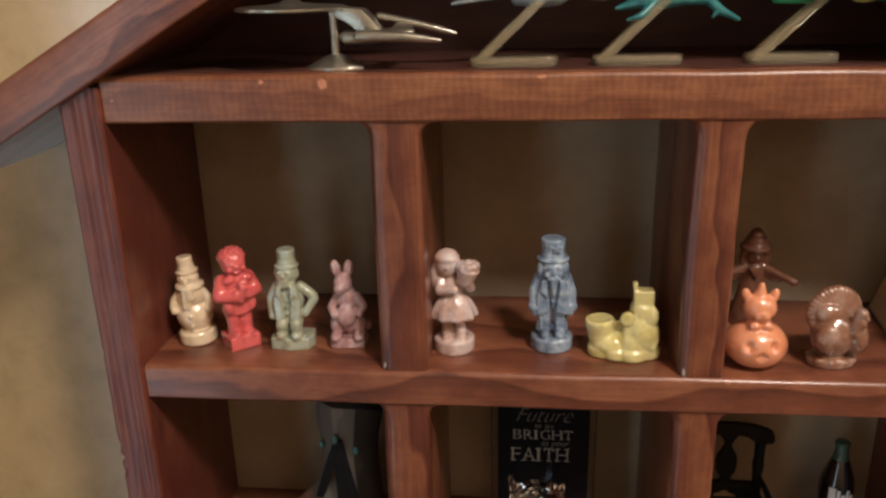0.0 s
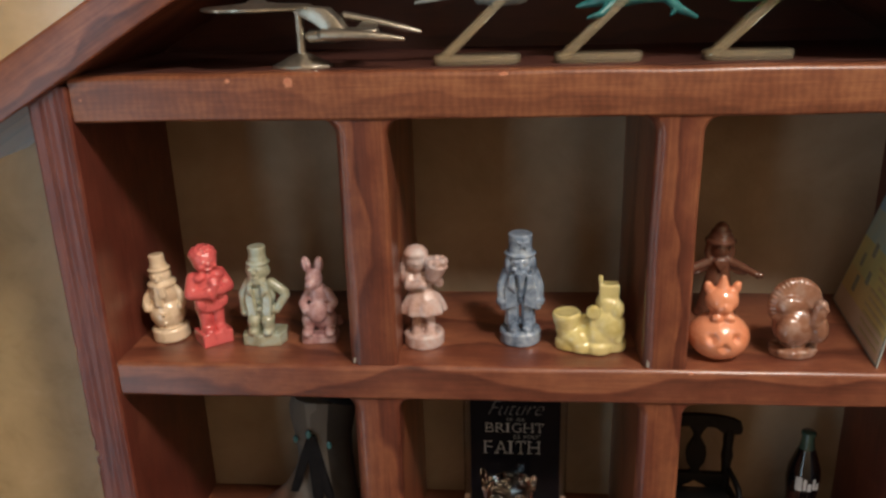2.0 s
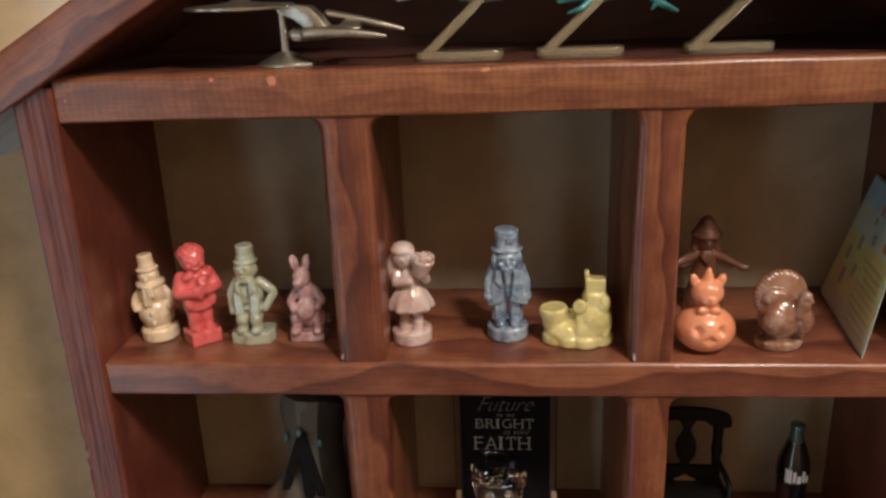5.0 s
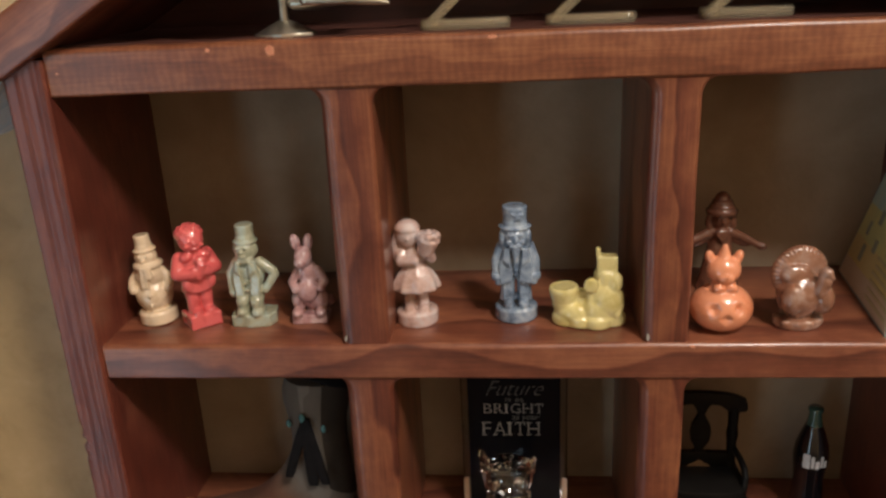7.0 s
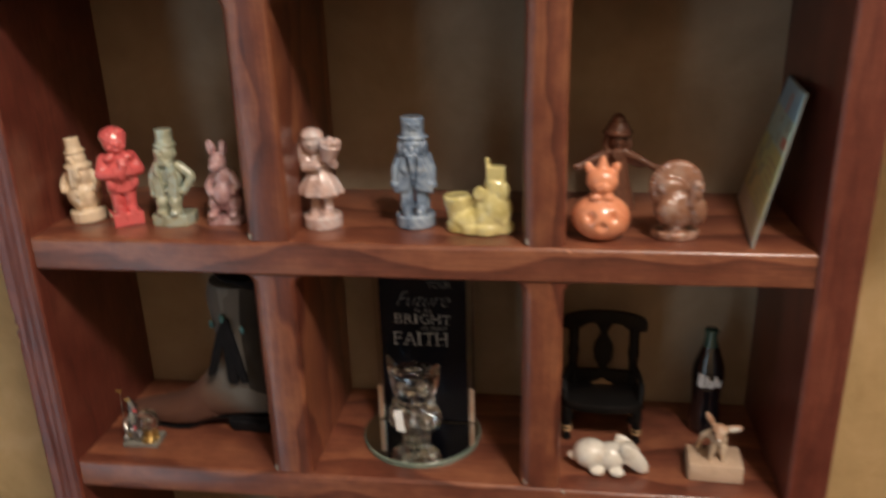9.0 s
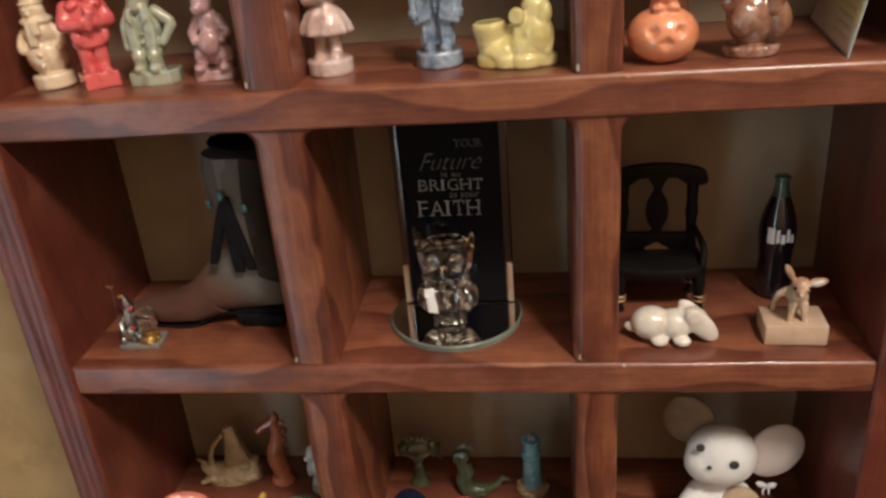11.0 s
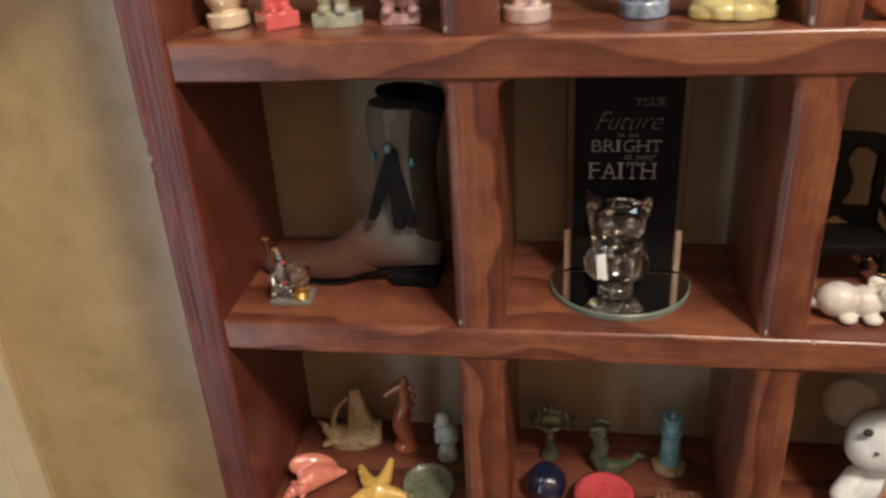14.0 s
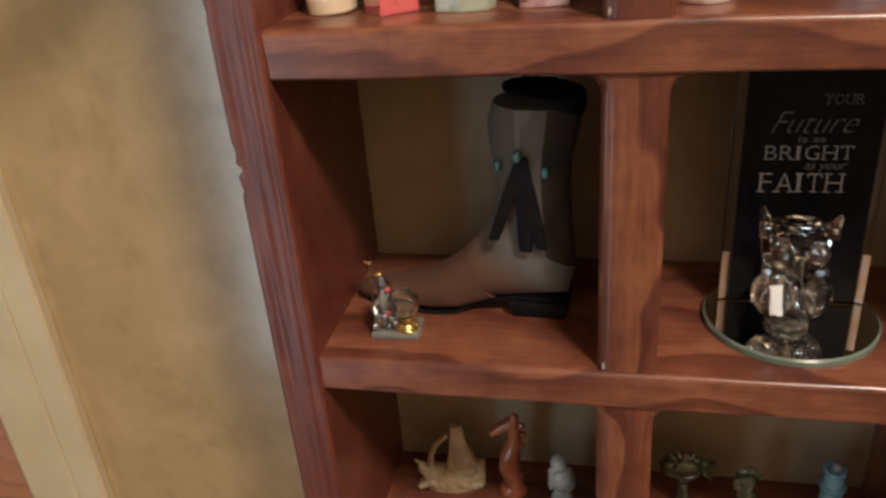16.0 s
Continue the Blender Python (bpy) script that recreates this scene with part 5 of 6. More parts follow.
def lop_rabbit():
    c = Clay()
    c.ell((-7.5, 0, 7.2), (8.4, 7.2, 7.2))
    c.ell((1.5, -0.5, 6.8), (7.4, 6.6, 6.6))
    c.ell((9.0, -1, 8.8), (5.8, 5.4, 5.4))
    c.ell((13.0, -2.4, 5.4), (3.8, 3.6, 3.4))
    c.ell((11.6, -4.6, 8.2), (9.4, 2.2, 4.4), (0, 50, 4))
    c.ell((9.2, 3.4, 9.2), (8.0, 2.0, 3.8), (0, 48, -6))
    c.ell((-4.8, -6.0, 2.2), (3.6, 3.2, 2.2))
    c.ell((4.0, -6.4, 2.2), (3.6, 3.0, 2.2))
    c.ell((-15.0, 1.0, 4.8), (3.4, 2.6, 2.2), (0, 20, 0))
    return c.fused("lop_rabbit_figurine", 0.5, 3)


figure("lop_rabbit_figurine", lop_rabbit(), WHITE, 0.0985, 0.3020, S2, 0, "white glazed pottery lop-eared rabbit crouching", group="")


def fawn():
    d = Clay()
    d.ell((1, 1.5, 17.6), (3.6, 6.6, 4.0), (-18, 0, 14))
    d.limb([(-1.4, -3.4, 16), (-1.9, -4.0, 12), (-2.2, -4.4, 8.6)], [1.7, 1.2, 1.2])
    d.limb([(3.0, -3.4, 16), (3.2, -4.0, 12), (3.4, -4.4, 8.6)], [1.7, 1.2, 1.2])
    d.limb([(-2, 5, 17), (-4.6, 5.6, 15.6), (-6.0, 6.0, 12), (-6.4, 5.6, 8.6)], [2.0, 1.4, 1.1, 1.1])
    d.limb([(3, 6, 16), (4, 7, 12), (3.6, 6.6, 8.6)], [2.0, 1.3, 1.1])
    d.limb([(0.6, -3, 19.5), (0.4, -5, 23)], [2.6, 2.3])
    head = Clay()
    head.ell((0.4, -5.6, 25.4), (3.7, 3.8, 3.3))
    head.ell((-0.4, -8.6, 23.6), (1.8, 2.6, 1.7))
    head.ell((-4.0, -4.4, 30.4), (1.4, 1.1, 4.0), (0, -28, 0))
    head.ell((6.4, -4.6, 26.2), (4.0, 1.2, 2.0), (0, -14, 0))
    tip = Clay()
    tip.ell((-0.5, -11.0, 23.7), (0.9, 0.6, 0.7), sub=2)
    tip.ell((6.3, -5.6, 26.2), (2.9, 0.5, 1.2), (0, -14, 0), sub=2)
    d.ell((1.6, 8.6, 18.4), (1.3, 1.6, 2.0))
    eye = Clay()
    for s in (-1, 1):
        eye.ell((0.2 + s * 2.6, -8.2, 25.6), 0.65, sub=2)
    b = Clay()
    b.box((0, 0, 4.3), (23.6, 17, 8.6))
    me = b.mesh("plinth", bevel=0.9)
    for v in me.vertices:
        v.co += noise.noise_vector(v.co * 300) * 0.0005 * (v.co.z > 0.0015)
    return joined("fawn_figurine", [(d.fused("fawn", 0.4, 2), FAWN), (head.fused("head", 0.4, 2), RUDDY), (tip.mesh("tip"), WHITE), (eye.mesh("eyes"), BLACK), (me, PLINTH)])


thing("fawn_figurine", fawn(), None, pose(0.1460, 0.3030, S2, 0, 0, -3), "fawn figure with wide ears on a pale wooden plinth", "figurine")

# ---- lower row ----


def sailing_ship():
    c = Clay()
    loft(c, [ring_at((x, 0, z), (0, 1, 0), (0, 0, 1), ry, rz, 16) for x, z, ry, rz in ((-16, 8, 2, 2.4), (-12, 5.6, 5, 4.6), (-4, 4.6, 7, 4.6), (6, 4.6, 7, 4.6), (13, 5.4, 6, 5.4), (16, 6.6, 4, 6))])
    c.lathe([(16, 0), (16.4, 1), (15, 3)], squash=0.5)
    for k in range(12):
        c.ell((-14 + k * 2.5, -6.4 + 0.4 * (k % 2), 2.6 + (k % 3) * 0.8), (2.2, 1.6, 1.6), sub=2)
    c.rod((1, 0, 6), (1.4, 0, 31.6), 1.2, 0.9, 10)
    c.plate([(-2.5, 8), (14.5, 8), (11.5, 14), (8.6, 21), (6.6, 33), (1.0, 31.5), (0.0, 22)], -3.0, 2.0)
    c.ell((5, -2.4, 17), (4.0, 1.6, 9), (0, 8, 0))
    c.limb([(-9.6, -0.6, 9), (-9.4, -1.4, 15), (-7.0, -1.6, 21), (-1.5, -1, 26.4)], [1.9, 1.7, 1.5, 1.3])
    c.limb([(-12, 0, 9), (-17.4, 0, 12)], [1.3, 0.8])
    c.ell((13.4, 0, 10), (3, 4.6, 3))
    return c.fused("ship_figurine", 0.55, 2)


def seahorse(tail=1):
    c = Clay()
    c.lathe([(7, 0), (7.2, 1), (6, 3.6), (4, 5)], squash=0.8)
    pts = [(1, 0, 4), (-0.4, 0, 9), (-1.6, 0, 15), (-1.4, 0, 21), (0.6, 0, 27), (1.6, 0, 33), (1.0, 0, 38)]
    c.limb(pts, [4.4, 4.8, 5.0, 4.6, 3.8, 3.4, 3.2])
    c.limb([(0.4, 0, 40), (-4.0, -0.8, 38), (-7.6, -1.2, 35.0)], [3.4, 2.6, 2.4])
    for x, _, z in pts[1:]:
        c.ell((x + 4.2, 0, z + 0.6), (1.5, 1.6, 2.0), sub=2)
    c.ell((1.6, 0, 42), (2.4, 2.2, 3.6))
    return c.fused("seahorse_figurine", 0.55, 2)


def parrot():
    c = Clay()
    c.lathe([(5.4, 0), (5.6, 1), (4.8, 6), (3.6, 9)], squash=0.9)
    c.ell((0, 0, 15.6), (5.2, 4.8, 7.4), (8, 0, 0))
    c.ell((-1.6, -1, 25.4), (3.8, 4.0, 4.4))
    c.ell((-4.6, -3.6, 23.8), (1.9, 1.6, 1.7))
    c.ell((3.6, 1, 15), (2.4, 3.8, 6.4), (0, -8, 0))
    c.ell((-4.4, 1, 15), (2.0, 3.8, 6.4), (0, 8, 0))
    return c.fused("bird_figurine", 0.45, 2)


def conch():
    c = Clay()
    loft(c, [ring_at((x, y, z), (0.2, 0.96, 0.1), (0.1, -0.1, 1), r, r * 0.86, 28) for x, y, z, r in ((-9.0, -3.4, 5.6, 4.8), (-5, -1.6, 7.0, 7.2), (0, 0, 7.6, 7.8), (6, 1.2, 6.8, 5.8), (11, 2.0, 5.4, 3.6), (16.5, 2.8, 4.2, 1.0))])
    for p, r in (((-9.4, -3.8, 5.2), 4.4), ((-11.8, -5.0, 4.4), 3.2), ((-13.8, -6.0, 3.6), 2.1), ((-15.6, -6.8, 3.0), 1.1)):
        c.ell(p, (r * 0.55, r, r), (0, 0, 28), 3)
    for k in range(9):
        a = math.tau * k / 9
        c.rod((-6.2, -2.2 + 5.6 * math.sin(a), 6.4 + 5.2 * math.cos(a)), (-7.6, -2.8 + 8.0 * math.sin(a), 6.4 + 7.4 * math.cos(a)), 1.8, 0.6, 8)
    c.ell((0.5, 3.4, 11.2), (12.6, 2.6, 6.4), (-30, 22, 6))
    c.ell((-6.5, 3.0, 13.2), (5.0, 2.2, 4.4), (-26, 6, 4))
    for v in c.bm.verts:
        v.co.z = max(v.co.z, 0)
    return c.fused("conch_figurine", 0.42, 2)


def starfish():
    c = Clay()
    for k in range(5):
        a = radians(-6 + 72 * k)
        bend = 3.0 * math.sin(k * 2.1)
        c.limb([(0, 0, 4.4), (7.5 * math.cos(a), 7.5 * math.sin(a), 4.2), (17.0 * math.cos(a + bend * 0.06), 17.0 * math.sin(a + bend * 0.06), 2.2 + max(0, bend))], [5.0, 3.6, 1.7])
        for j in range(5):
            c.ell(((2 + j * 3) * math.cos(a), (2 + j * 3) * math.sin(a), 8.4 - j * 0.9), 0.9, sub=2)
    for v in c.bm.verts:
        v.co.z = max(v.co.z, 0)
    return c.fused("starfish_figurine", 0.5, 2)


def lighthouse():
    c = Clay()
    c.lathe([(5.4, 2), (5.0, 5), (4.5, 21), (5.4, 21.6), (5.4, 23.2), (4.2, 23.8), (4.0, 29), (4.9, 30.6), (4.6, 31.4), (2.2, 31.8)])
    for k in range(7):
        a = math.tau * k / 7
        c.rod((4.0 * math.cos(a), 4.0 * math.sin(a), 30), (4.3 * math.cos(a), 4.3 * math.sin(a), 32.4), 0.9, 0.5, 6)
    c.box((0, -4.9, 14), (1.8, 1, 2.8))
    c.box((0, -5.2, 8), (2.4, 1, 4))
    foot = Clay()
    foot.lathe([(8.4, 0), (8.6, 1.2), (7.4, 3.2), (5.0, 4.2)])
    for k in range(9):
        a = math.tau * k / 9
        foot.ell((7 * math.cos(a), 7 * math.sin(a), 2.2), (1.9, 1.9, 1.5), sub=2)
    knob = Clay()
    knob.lathe([(2.0, 31.6), (2.2, 33), (1.4, 34.4), (0.5, 35)])
    return joined("lighthouse_figurine", [(c.fused("tower", 0.42, 1), SKY), (foot.fused("foot", 0.5, 2), SAND), (knob.mesh("knob"), BLUE)])


def sea_serpent():
    c = Clay()
    c.limb([(9, 2, 2.4), (3, -1.5, 2.6), (-4, -2, 3.4), (-6.4, 0, 8), (-5.0, 0, 14), (-6.6, 0, 20), (-5, -1, 25)], [2.0, 3.4, 4.4, 4.6, 4.4, 3.8, 3.2])
    c.limb([(9, 2, 2.4), (13, 4, 6), (16, 4, 5)], [2.0, 1.6, 1.0])
    c.limb([(-5, -1, 26), (-9.6, -1.4, 25), (-10, -1.8, 21.6)], [2.8, 1.9, 1.4])
    for k in range(7):
        a = radians(20 + 24 * k)
        c.rod((-4.6 + 2 * math.cos(a), 0, 26 + 2 * math.sin(a)), (-4.6 + 6.6 * math.cos(a), 0.6, 26 + 6 * math.sin(a)), 1.2, 0.4, 6)
    return c.fused("sea_serpent_figurine", 0.5, 2)


def leafy_fish():
    c = Clay()
    c.lathe([(5, 0), (5.4, 1), (3.2, 5), (2.4, 12), (3.0, 15)])
    c.ell((0, 0, 22), (8.4, 4.8, 6.6))
    c.ell((-6.0, -0.6, 22.4), (4.0, 3.6, 4.4))
    c.ell((-3.6, -4.0, 24.4), 1.2, sub=2)
    for k in range(9):
        a = radians(8 + 20 * k)
        c.rod((5 * math.cos(a), 0, 22 + 4 * math.sin(a)), (10.6 * math.cos(a), 0.8 * (k % 2), 22 + 9.4 * math.sin(a)), 2.6, 0.6, 8)
    c.plate([(7, 20), (12.6, 15.4), (11.4, 21.5), (12.8, 27), (7, 24)], -1.0, 1.0)
    return c.fused("spiny_fish_figurine", 0.5, 3)


figure("ship_figurine", sailing_ship(), SAND, -0.1235, 0.3440, S3, 4, "sand-coloured glazed pottery sailing ship", tall=1.1)
figure("seahorse_figurine", seahorse(), RUST, -0.0945, 0.3420, S3, 0, "rust orange glazed pottery seahorse")
figure("bird_figurine", parrot(), ICE, -0.0715, 0.3360, S3, 10, "pale blue-grey glazed pottery bird on a stump")
figure("conch_figurine", conch(), SHELLPINK, -0.1345, 0.3080, S3, 20, "coral pink glazed pottery conch shell")
figure("starfish_figurine", starfish(), STARYELLOW, -0.1022, 0.3060, S3, 0, "golden yellow glazed pottery starfish", (18, 0))
figure("lighthouse_figurine", lighthouse(), None, 0.0395, 0.3380, S3, 0, "light blue glazed pottery lighthouse")
figure("sea_serpent_figurine", sea_serpent(), MOSS, 0.0110, 0.3350, S3, 0, "dark moss green glazed pottery sea creature")
figure("spiny_fish_figurine", leafy_fish(), MOSS, -0.0195, 0.3420, S3, 0, "dark moss green spiny pottery fish on a stem")

PATINA = glaze("grey_green_glaze", (0.19, 0.215, 0.14), (0.11, 0.13, 0.08))
coin = base("sand_dollar_dish", pose(-0.0775, 0.3115, S3, 12, 0, 0), "round dark green pottery dish with a beaded rim", "dish", POT)
c = Clay()
c.lathe([(9, 0), (12, 1.5), (12.8, 4.6), (11.8, 5.4), (10.6, 4.6), (9.8, 4.0)], seg=56)
part("dish_body", c.mesh("dish_body", angle=60), PATINA, coin)
for k in range(28):
    a = math.tau * k / 28
    b = Clay()
    b.box((0, 0, 0), (1.3, 2.2, 0.8))
    part("rim_bead", b.mesh("rim_bead", bevel=0.2), PATINA, coin, "", Matrix.Translation((0.0116 * math.cos(a), 0.0116 * math.sin(a), 0.0052)) @ pose(0, 0, 0, 0, 0, math.degrees(a) + 90))
c = Clay()
for k in range(5):
    c.box((0, 0, 4.5), (11, 1.0, 0.6), (0, 0, 36 * k))
part("star_relief", c.mesh("star_relief"), PATINA, coin, "raised star relief")

ball = base("navy_pot", pose(-0.0205, 0.3130, S3), "small round navy glazed pot with a shiny rim", "pot", POT)
c = Clay()
c.lathe([(5, 0), (8.6, 3), (10, 8), (9.2, 12), (6.6, 15.4), (4.6, 16.2), (4.4, 15.4)], seg=40)
part("pot_body", c.mesh("pot_body", angle=60), NAVY, ball)
c = Clay()
c.lathe([(4.2, 15.4), (5.2, 15.8), (5.2, 17.0), (4.2, 17.4)], seg=32)
part("pot_rim", c.mesh("pot_rim", angle=60), NAVY, ball)
dish = base("red_dish", pose(0.0065, 0.3055, S3), "round glossy scarlet lidded dish", "dish")
c = Clay()
c.lathe([(11, 0), (13, 2), (13.4, 8), (12.6, 9)], seg=48)
part("dish_body", c.mesh("dish_body", angle=60), SCARLET, dish)
c = Clay()
c.lathe([(13.6, 9), (14.0, 10), (13.4, 12), (10.6, 13), (9.4, 12.2), (1, 12.0)], seg=48)
part("lid", c.mesh("lid", angle=60), SCARLET, dish, "scarlet lid with a raised rim")
chest = base("ribbed_box", pose(0.0405, 0.3050, S3), "small reddish-brown ribbed pottery box", "box")
c = Clay()
c.box((0, 0, 4.5), (22, 12, 9))
part("box_body", c.mesh("box_body", bevel=0.8), HONEY, chest)
for k in range(7):
    c = Clay()
    c.rod((-9.6 + k * 3.2, -6.2, 8.6), (-9.6 + k * 3.2, 6.2, 8.6), 1.5, 1.5, 10)
    part("rib", c.mesh("rib"), HONEY, chest)

# flocked toy mouse
FLOCK = mottled("white_flocking", [(0.76, 0.76, 0.73), (0.84, 0.85, 0.83)], 90, 0.95, 0, 0.5, 1600)
EARPINK = mottled("pinkish_flocking", [(0.64, 0.56, 0.52), (0.71, 0.64, 0.61)], 70, 0.95, 0, 0.4, 1600)
BEIGE = mottled("beige_felt", [(0.42, 0.31, 0.20), (0.5, 0.39, 0.27)], 90, 0.9, 0, 0.4, 900)
EARSHADE = mottled("brown_ear_shade", [(0.22, 0.145, 0.085), (0.29, 0.20, 0.12)], 90, 0.95, 0, 0.4, 900)
EYE = mottled("glossy_black_bead", [(0.02, 0.022, 0.02), (0.04, 0.05, 0.045)], 200, 0.15, 0.8)


def mouse(m):
    w = Clay()
    w.ell((0, -1, 12), (14, 10.5, 14))
    w.ell((-1, -3, 41), (16.2, 12.8, 15.4))
    w.ell((-6.6, -5.4, 39.4), (11.6, 9.4, 11.0))
    w.limb([(-10, -3, 21), (-17, -8, 14), (-13, -12, 9)], [5.0, 4.6, 4.0])
    w.limb([(9, -3, 20), (12, -10, 17), (7, -13, 15)], [4.4, 4.0, 3.6])
    ears = Clay()
    ears.ell((23.6, 1, 40.0), (14.6, 3.0, 15.0), (0, 8, 14))
    bow = Clay()
    bow.ell((16.0, -9, 29.0), (2.6, 1.2, 1.5), (0, 26, 0))
    bow.ell((20.4, -9, 28.4), (2.5, 1.2, 1.5), (0, -24, 0))
    bow.ell((18.3, -9.4, 28.6), 1.0)
    bow.limb([(18.2, -9.2, 28), (16.8, -9.6, 25.6), (17.2, -9.8, 24)], [0.5, 0.5, 0.4], 8)
    bow.limb([(18.6, -9.2, 28), (19.6, -9.6, 25.8), (19.4, -9.8, 24.2)], [0.5, 0.5, 0.4], 8)
    # The far ear: its brown tone holds the shade lying on it.
    patch = Clay()
    patch.ell((-14.5, 8, 52.5), (12.5, 2.8, 13.5), (0, -22, -14))
    eyes = []
    for name, c, r in (("eye", (-12.2, -11.2, 51.4), (2.0, 1.6, 2.0)), ("eye", (1.8, -15.4, 45.4), (2.2, 1.2, 2.2)), ("nose", (-8.6, -14.9, 43.4), (1.1, 0.9, 0.9))):
        bead = Clay()
        bead.ell(c, r)
        eyes.append((name, bead))
    shirt = Clay()
    shirt.ell((7, -7.5, 14), (10.5, 5.6, 12), (0, 14, 0))
    knot = Clay()
    knot.ell((2.5, -13, 19), (4.6, 3, 3.6))
    ob = base("toy_mouse", m, "white flocked toy mouse with big round ears", "toy")
    part("mouse_body", w.fused("mouse_body", 0.8, 10), FLOCK, ob)
    part("ear", ears.fused("ear", 0.8, 3), EARPINK, ob, "pinkish round ear")
    part("ear", patch.fused("ear", 0.8, 3), EARSHADE, ob, "round ear with its shade painted brown")
    part("bow", bow.mesh("bow"), LABELWHITE, ob, "small white bow")
    for spot in eyes:
        part(spot[0], spot[1].mesh(spot[0]), EYE, ob, "glossy black bead")
    part("shirt", shirt.fused("shirt", 0.8, 3), BEIGE, ob, "beige felt shirt")
    part("neck_knot", knot.fused("neck_knot", 0.6, 2), ORANGE, ob, "orange knot")
    return ob


mouse(pose(0.1275, 0.3190, S3))

# ---- attic ----
SILVER = mottled("brushed_silver_metal", [(0.36, 0.335, 0.27), (0.50, 0.47, 0.39), (0.64, 0.61, 0.53)], 120, 0.3, 0, 0.25, 500, 0.9)
ACRYLIC = mottled("yellowed_acrylic", [(0.86, 0.72, 0.46), (0.93, 0.82, 0.58)], 60, 0.06, 0.6)
ACRYLIC.node_tree.nodes["Principled BSDF"].inputs["Transmission Weight"].default_value = 0.84
TEAL = mottled("teal_paint", [(0.008, 0.075, 0.085), (0.025, 0.18, 0.18), (0.07, 0.30, 0.28)], 160, 0.35, 0.5, 0.5, 500)
GREYBLUE = mottled("grey_blue_paint", [(0.10, 0.12, 0.13), (0.20, 0.24, 0.25), (0.30, 0.33, 0.30)], 160, 0.4, 0.4, 0.4, 400)
EMERALD = mottled("emerald_paint", [(0.02, 0.22, 0.09), (0.04, 0.42, 0.18), (0.10, 0.50, 0.30)], 140, 0.3, 0.5, 0.3, 400)
LEMON = mottled("lemon_paint", [(0.62, 0.55, 0.10), (0.7, 0.66, 0.2)], 120, 0.35, 0.4)


def model_spaceship(m):
    ob = base("model_spaceship", m, "silver metal toy spaceship on a flared stand", "model")
    c = Clay()
    c.slab([(11.6 * math.cos(math.tau * k / 8 + 0.39), 7.0 * math.sin(math.tau * k / 8 + 0.39)) for k in range(8)], 0, 1.6)
    loft(c, [[Vector((r * math.cos(math.tau * k / 8 + 0.39), r * 0.64 * math.sin(math.tau * k / 8 + 0.39), z)) for k in range(8)] for r, z in ((11.0, 1.6), (5.6, 4.2), (2.2, 5.8))])
    part("stand_foot", c.mesh("stand_foot", bevel=0.3), SILVER, ob)
    c = Clay()
    c.rod((0, 0, 4), (0, 0, 20.6), 1.6, 1.5, 16)
    part("stand_post", c.mesh("stand_post"), SILVER, ob)
    c = Clay()
    c.lathe([(1, 20.0), (8, 20.4), (18.0, 20.9), (20.0, 21.4), (20.0, 22.2), (18.8, 22.6), (9, 23.2), (4, 23.8), (3, 24.6), (0.5, 25.0)], (-15.5, 0, 0), seg=64)
    part("saucer", c.mesh("saucer", angle=40), SILVER, ob, "flat round saucer hull")
    c = Clay()
    loft(c, [[Vector((x, s * w, z)) for s, z in ((-1, z0), (1, z0), (1, z1), (-1, z1))] for x, w, z0, z1 in ((-1, 3.2, 19.6, 22.0), (5, 3.8, 17.0, 22.0), (11, 4.0, 12.6, 21.4), (14, 4.0, 10.6, 18.6), (18, 3.4, 11.0, 13.6))])
    part("neck", c.mesh("neck", bevel=0.5), SILVER, ob)
    c = Clay()
    loft(c, [ring_at((x, 0, z), (0, 1, 0), (0, 0, 1), ry, rz, 20) for x, z, ry, rz in ((2, 11.6, 1.6, 1.0), (4, 11.6, 4.0, 2.4), (12, 11.8, 4.4, 2.8), (22, 12.4, 3.4, 2.0), (29, 13.2, 1.6, 0.9))])
    part("lower_hull", c.mesh("lower_hull"), SILVER, ob)
    for s in (-1, 1):
        c = Clay()
        run = ((13, 18.2, 0.6), (14.6, 18.0, 1.7), (20, 17.0, 1.6), (28, 15.4, 1.5), (38, 13.0, 1.3), (43, 11.8, 0.6)) if s > 0 else ((9, 12.6, 0.6), (10.4, 12.6, 2.0), (18, 12.6, 2.1), (27, 12.2, 1.7), (35, 11.4, 1.3), (40, 10.8, 0.6))
        loft(c, [ring_at((x, s * 9, z), (0, 1, 0), (0, 0, 1), r * 1.2, r, 18) for x, z, r in run])
        part("nacelle", c.mesh("nacelle"), SILVER, ob, "slim engine pod")
        c = Clay()
        loft(c, [[Vector((x + d, s * y, z + h)) for d, h in ((-3, -0.6), (3, -1.2), (3, 0.0), (-3, 0.6))] for x, y, z in ((22, 1.5, 12.6), (25, 8.6, 14.4 + s * 1.6))])
        part("pylon", c.mesh("pylon"), SILVER, ob)
    return ob


model_spaceship(pose(-0.0678, 0.2960, ATTIC, 0, 0, -3))


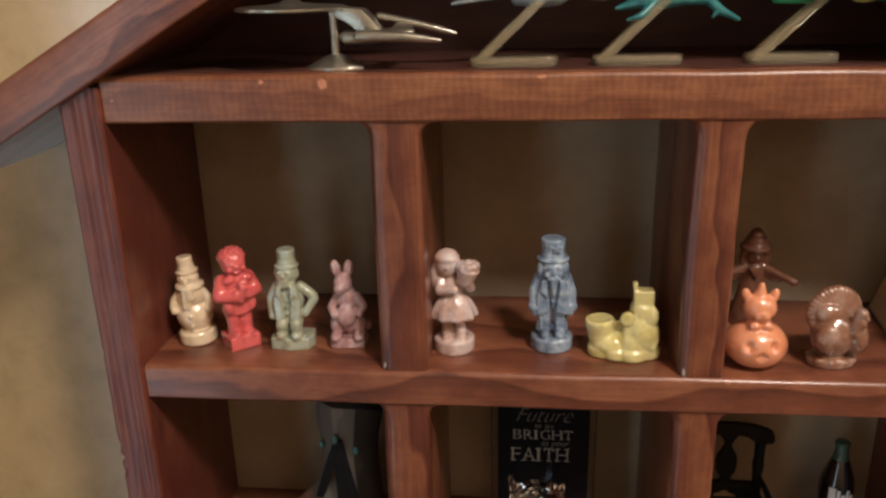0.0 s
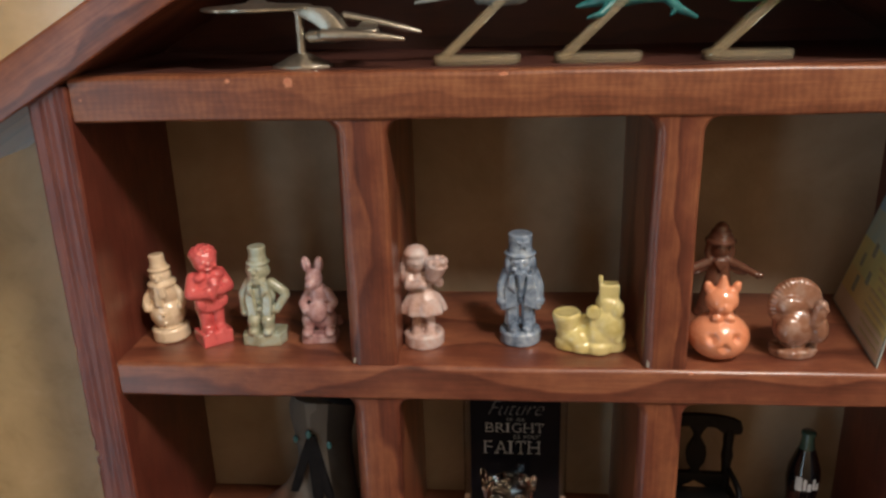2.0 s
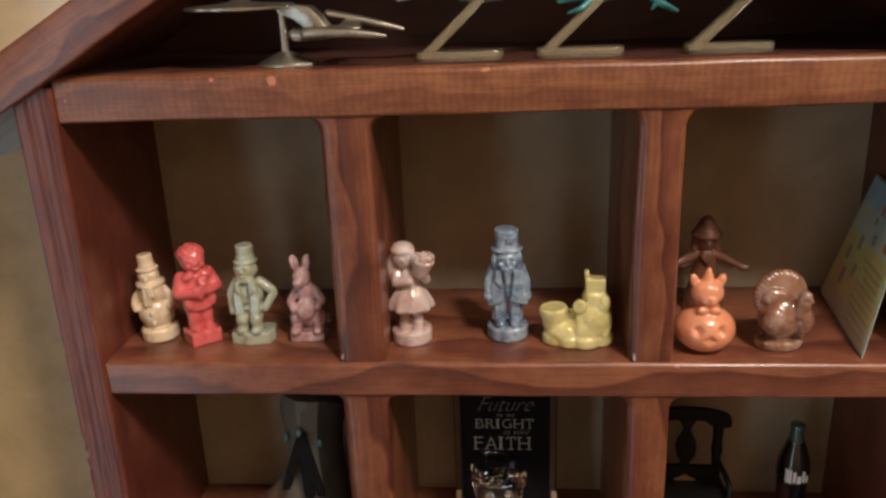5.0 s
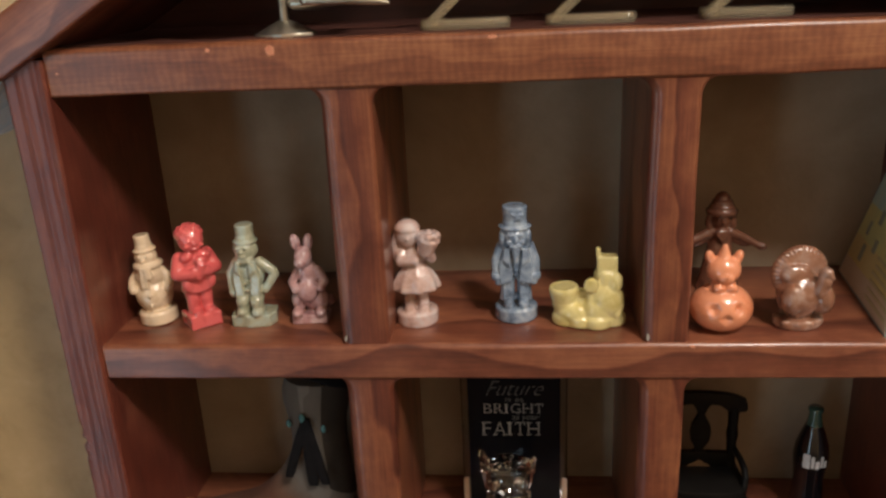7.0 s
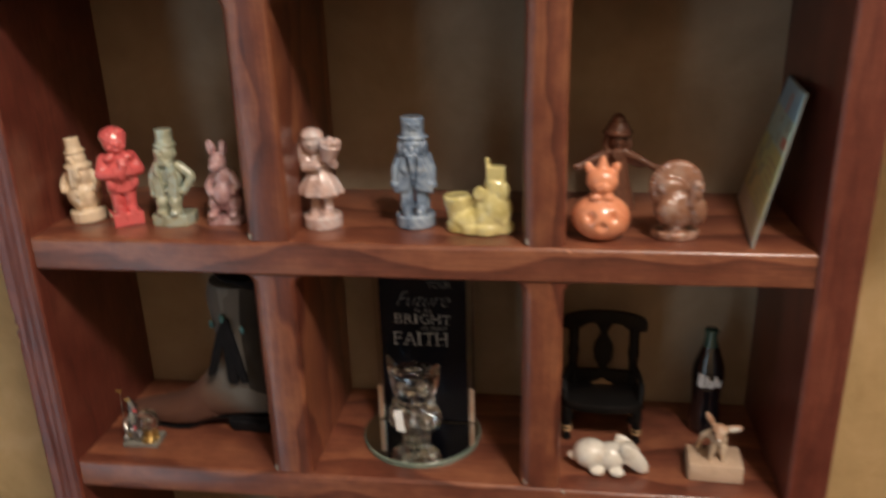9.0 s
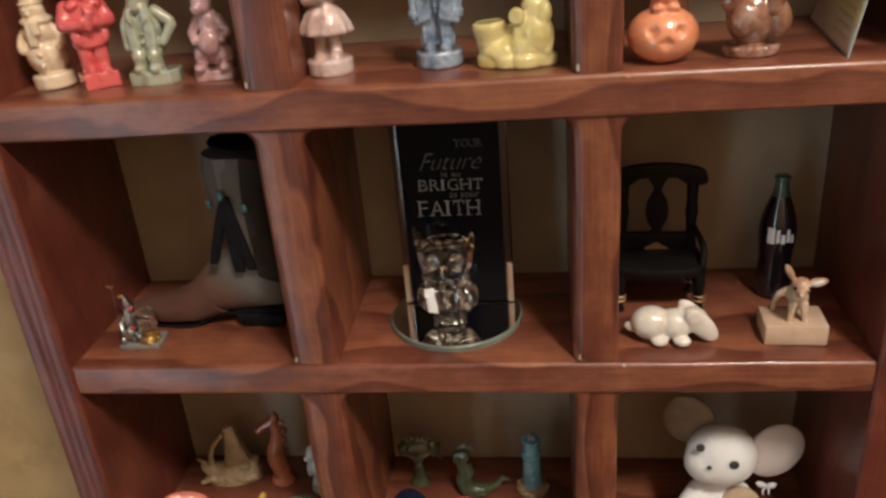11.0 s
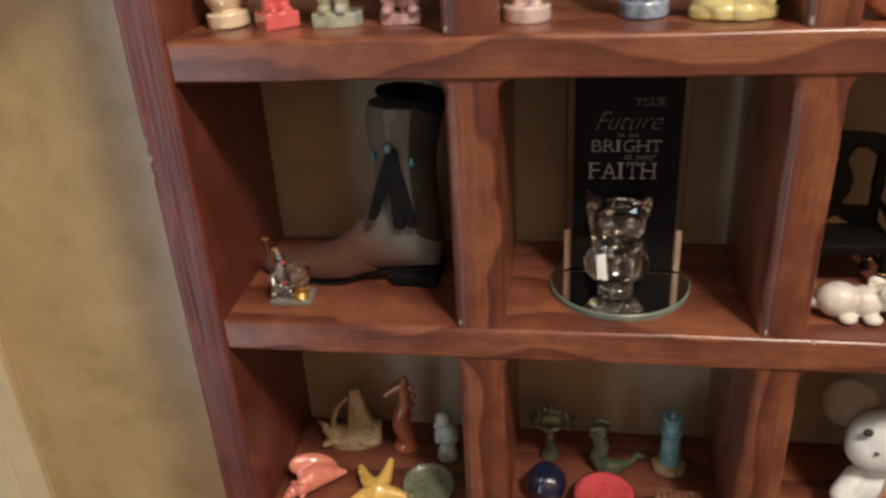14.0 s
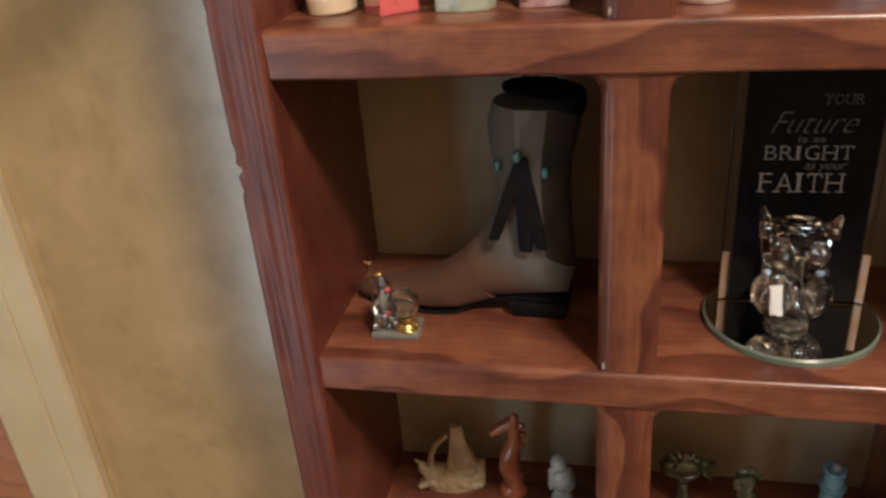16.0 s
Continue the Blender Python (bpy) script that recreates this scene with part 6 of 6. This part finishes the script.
def z_stand(m):
    """A bent clear plastic stand: a rounded foot plate and a sloping arm."""
    ob = base("acrylic_stand", m, "bent yellowed clear acrylic display stand", "display stand", "acrylic stands")
    c = Clay()
    c.slab([(-14, -4.6), (-16, -2.5), (-16, 3.5), (-14, 5.6), (10, 7.0), (14, 5.5), (16, 1.0), (14, -4.0), (10, -5.6)], 0, 4.0)
    part("foot_plate", c.mesh("foot_plate", bevel=1.1), ACRYLIC, ob)
    c = Clay()
    loft(c, [[Vector((x + d, s, z)) for s, d in ((-3.0, 0), (3.0, 0), (3.0, w), (-3.0, w))] for x, z, w in ((-15.6, 1.6, 5.2), (-14.4, 3.4, 5.4), (6.4, 22.6, 4.6))])
    part("sloping_arm", c.mesh("sloping_arm", bevel=0.9), ACRYLIC, ob)
    return ob


stand = z_stand(pose(-0.0035, 0.2975, ATTIC, 0, 0, 4))
for x, turn in ((0.0400, 2), (0.0925, 0)):
    copy_thing(stand, pose(x, 0.2980, ATTIC, 0, 0, turn))


def flyer(kind):
    c = Clay()
    if kind == 0:
        c.limb([(-6, 0, 1), (0, 0, 2.4), (8, 1, 3), (14, 1, 4)], [2.4, 4.6, 4.6, 2.4])
        c.rod((0, 0, 1), (1.5, 0, -2.0), 4.2, 3.0, 12)
        loft(c, [[Vector((x, y0, z)), Vector((x + 3, y1, z + 0.6)), Vector((x + 3, y1, z + 1.8)), Vector((x, y0, z + 1.4))] for x, y0, y1, z in ((-2, -4, 6, 3.0), (-16, -6, 3, 1.0), (-29, -6, -2, -0.6))])
        c.ell((19, -2, 2.0), (7, 2, 1.4), (0, 12, 0))
    else:
        c.limb([(-16, 0, -1), (-8, -1, 1), (0, 0, 2), (8, 0, 2.6), (15, 0, 1.6), (20, 0, -2.6), (26, 0, -5.4)], [0.7, 2.4, 3.6, 3.0, 2.0, 1.6, 0.8])
        c.limb([(19, 0, -2), (17, -1, -4.6)], [1.3, 0.6])
        for k in range(9):
            c.rod((-10 + k * 3.2, 0, 2), (-11 + k * 3.2, -1, 6.4), 1.4, 0.3, 6)
        c.limb([(-4, -3, 0), (-8, -6, -3.4), (-13, -7, -4.6)], [1.7, 1.3, 0.5])
        loft(c, [[Vector((x, -2, z)), Vector((x + 9, 6, z + 1)), Vector((x + 9, 6, z + 2)), Vector((x, -2, z + 1))] for x, z in ((-6, 3), (-16, 7), (-20, 12))])
    return c.fused("winged_toy", 0.5, 2)


def bug():
    """A rounded green body, a dark joint, a yellow band and a green tail."""
    def bead(x, w, r, name):
        c = Clay()
        loft(c, [ring_at((x + w * f, 0, 3.4), (0, 1, 0), (0, 0, 1), 5.4 * k * r, 4.2 * k * r, 16) for f, k in ((-1.0, 0.4), (-0.8, 0.9), (0, 1.0), (0.8, 0.85), (1.0, 0.4))])
        return c.mesh(name, angle=70)

    joint = Clay()
    joint.limb([(-4, 0, 3), (6, 0, 3.4)], [2.4, 2.4])
    joint.ell((-3, 1, 8), (5, 4, 5))
    return joined("bug_toy", [(bead(-12, 9.5, 1.0, "body"), EMERALD), (joint.fused("joint", 0.5, 2), TEAL), (bead(10.4, 4.2, 1.0, "band"), LEMON), (bead(17.4, 4.4, 0.9, "tail"), EMERALD)])


thing("winged_toy", flyer(0), None, pose(0.0035, 0.3010, ATTIC + 0.0222), "pearl white and grey-blue winged toy on an acrylic stand", "toy").data.materials.append(GREYBLUE)
thing("dragon_toy", flyer(1), TEAL, pose(0.0480, 0.3010, ATTIC + 0.0205), "teal painted dragon toy on an acrylic stand", "toy")
thing("bug_toy", bug(), None, pose(0.1050, 0.3010, ATTIC + 0.0205), "emerald green and yellow rounded toy on an acrylic stand", "toy")

# chips in the shelf's finish, and small pale plates painted in as glints
rng = random.Random(11)


def chip(x, y, z, w, h, material, label):
    c = Clay()
    pts = [(w * (0.75 + 0.35 * rng.random()) * math.cos(math.tau * k / 9), h * (0.75 + 0.35 * rng.random()) * math.sin(math.tau * k / 9)) for k in range(9)]
    c.plate(pts, -0.25, 0.9)
    world_part("bare_chip", c.mesh("bare_chip"), material, shelf, Matrix.Translation((x, y, z)), label)


for x, z, w, h in ((-0.0705, 1.4622, 1.8, 2.0), (-0.0925, 1.4632, 1.0, 0.9), (0.0060, 1.4640, 1.6, 0.8), (-0.1485, 1.4570, 0.5, 0.5), (0.0780, 1.3487, 1.2, 0.6)):
    chip(x, FRONT, z, w, h, CHIP, "bare chip in the finish")
for x, z, w, h in ((0.0785, 1.2343, 0.9, 0.6), (-0.0535, 1.2378, 0.5, 1.2), (0.0615, 1.2378, 0.5, 1.2), (-0.0535, 1.3522, 0.5, 1.1), (0.0615, 1.3522, 0.6, 1.4)):
    chip(x, FRONT + (0.0008 if h > 1 else 0), z, w, h, PALEGLINT, "pale glint painted on the finish")
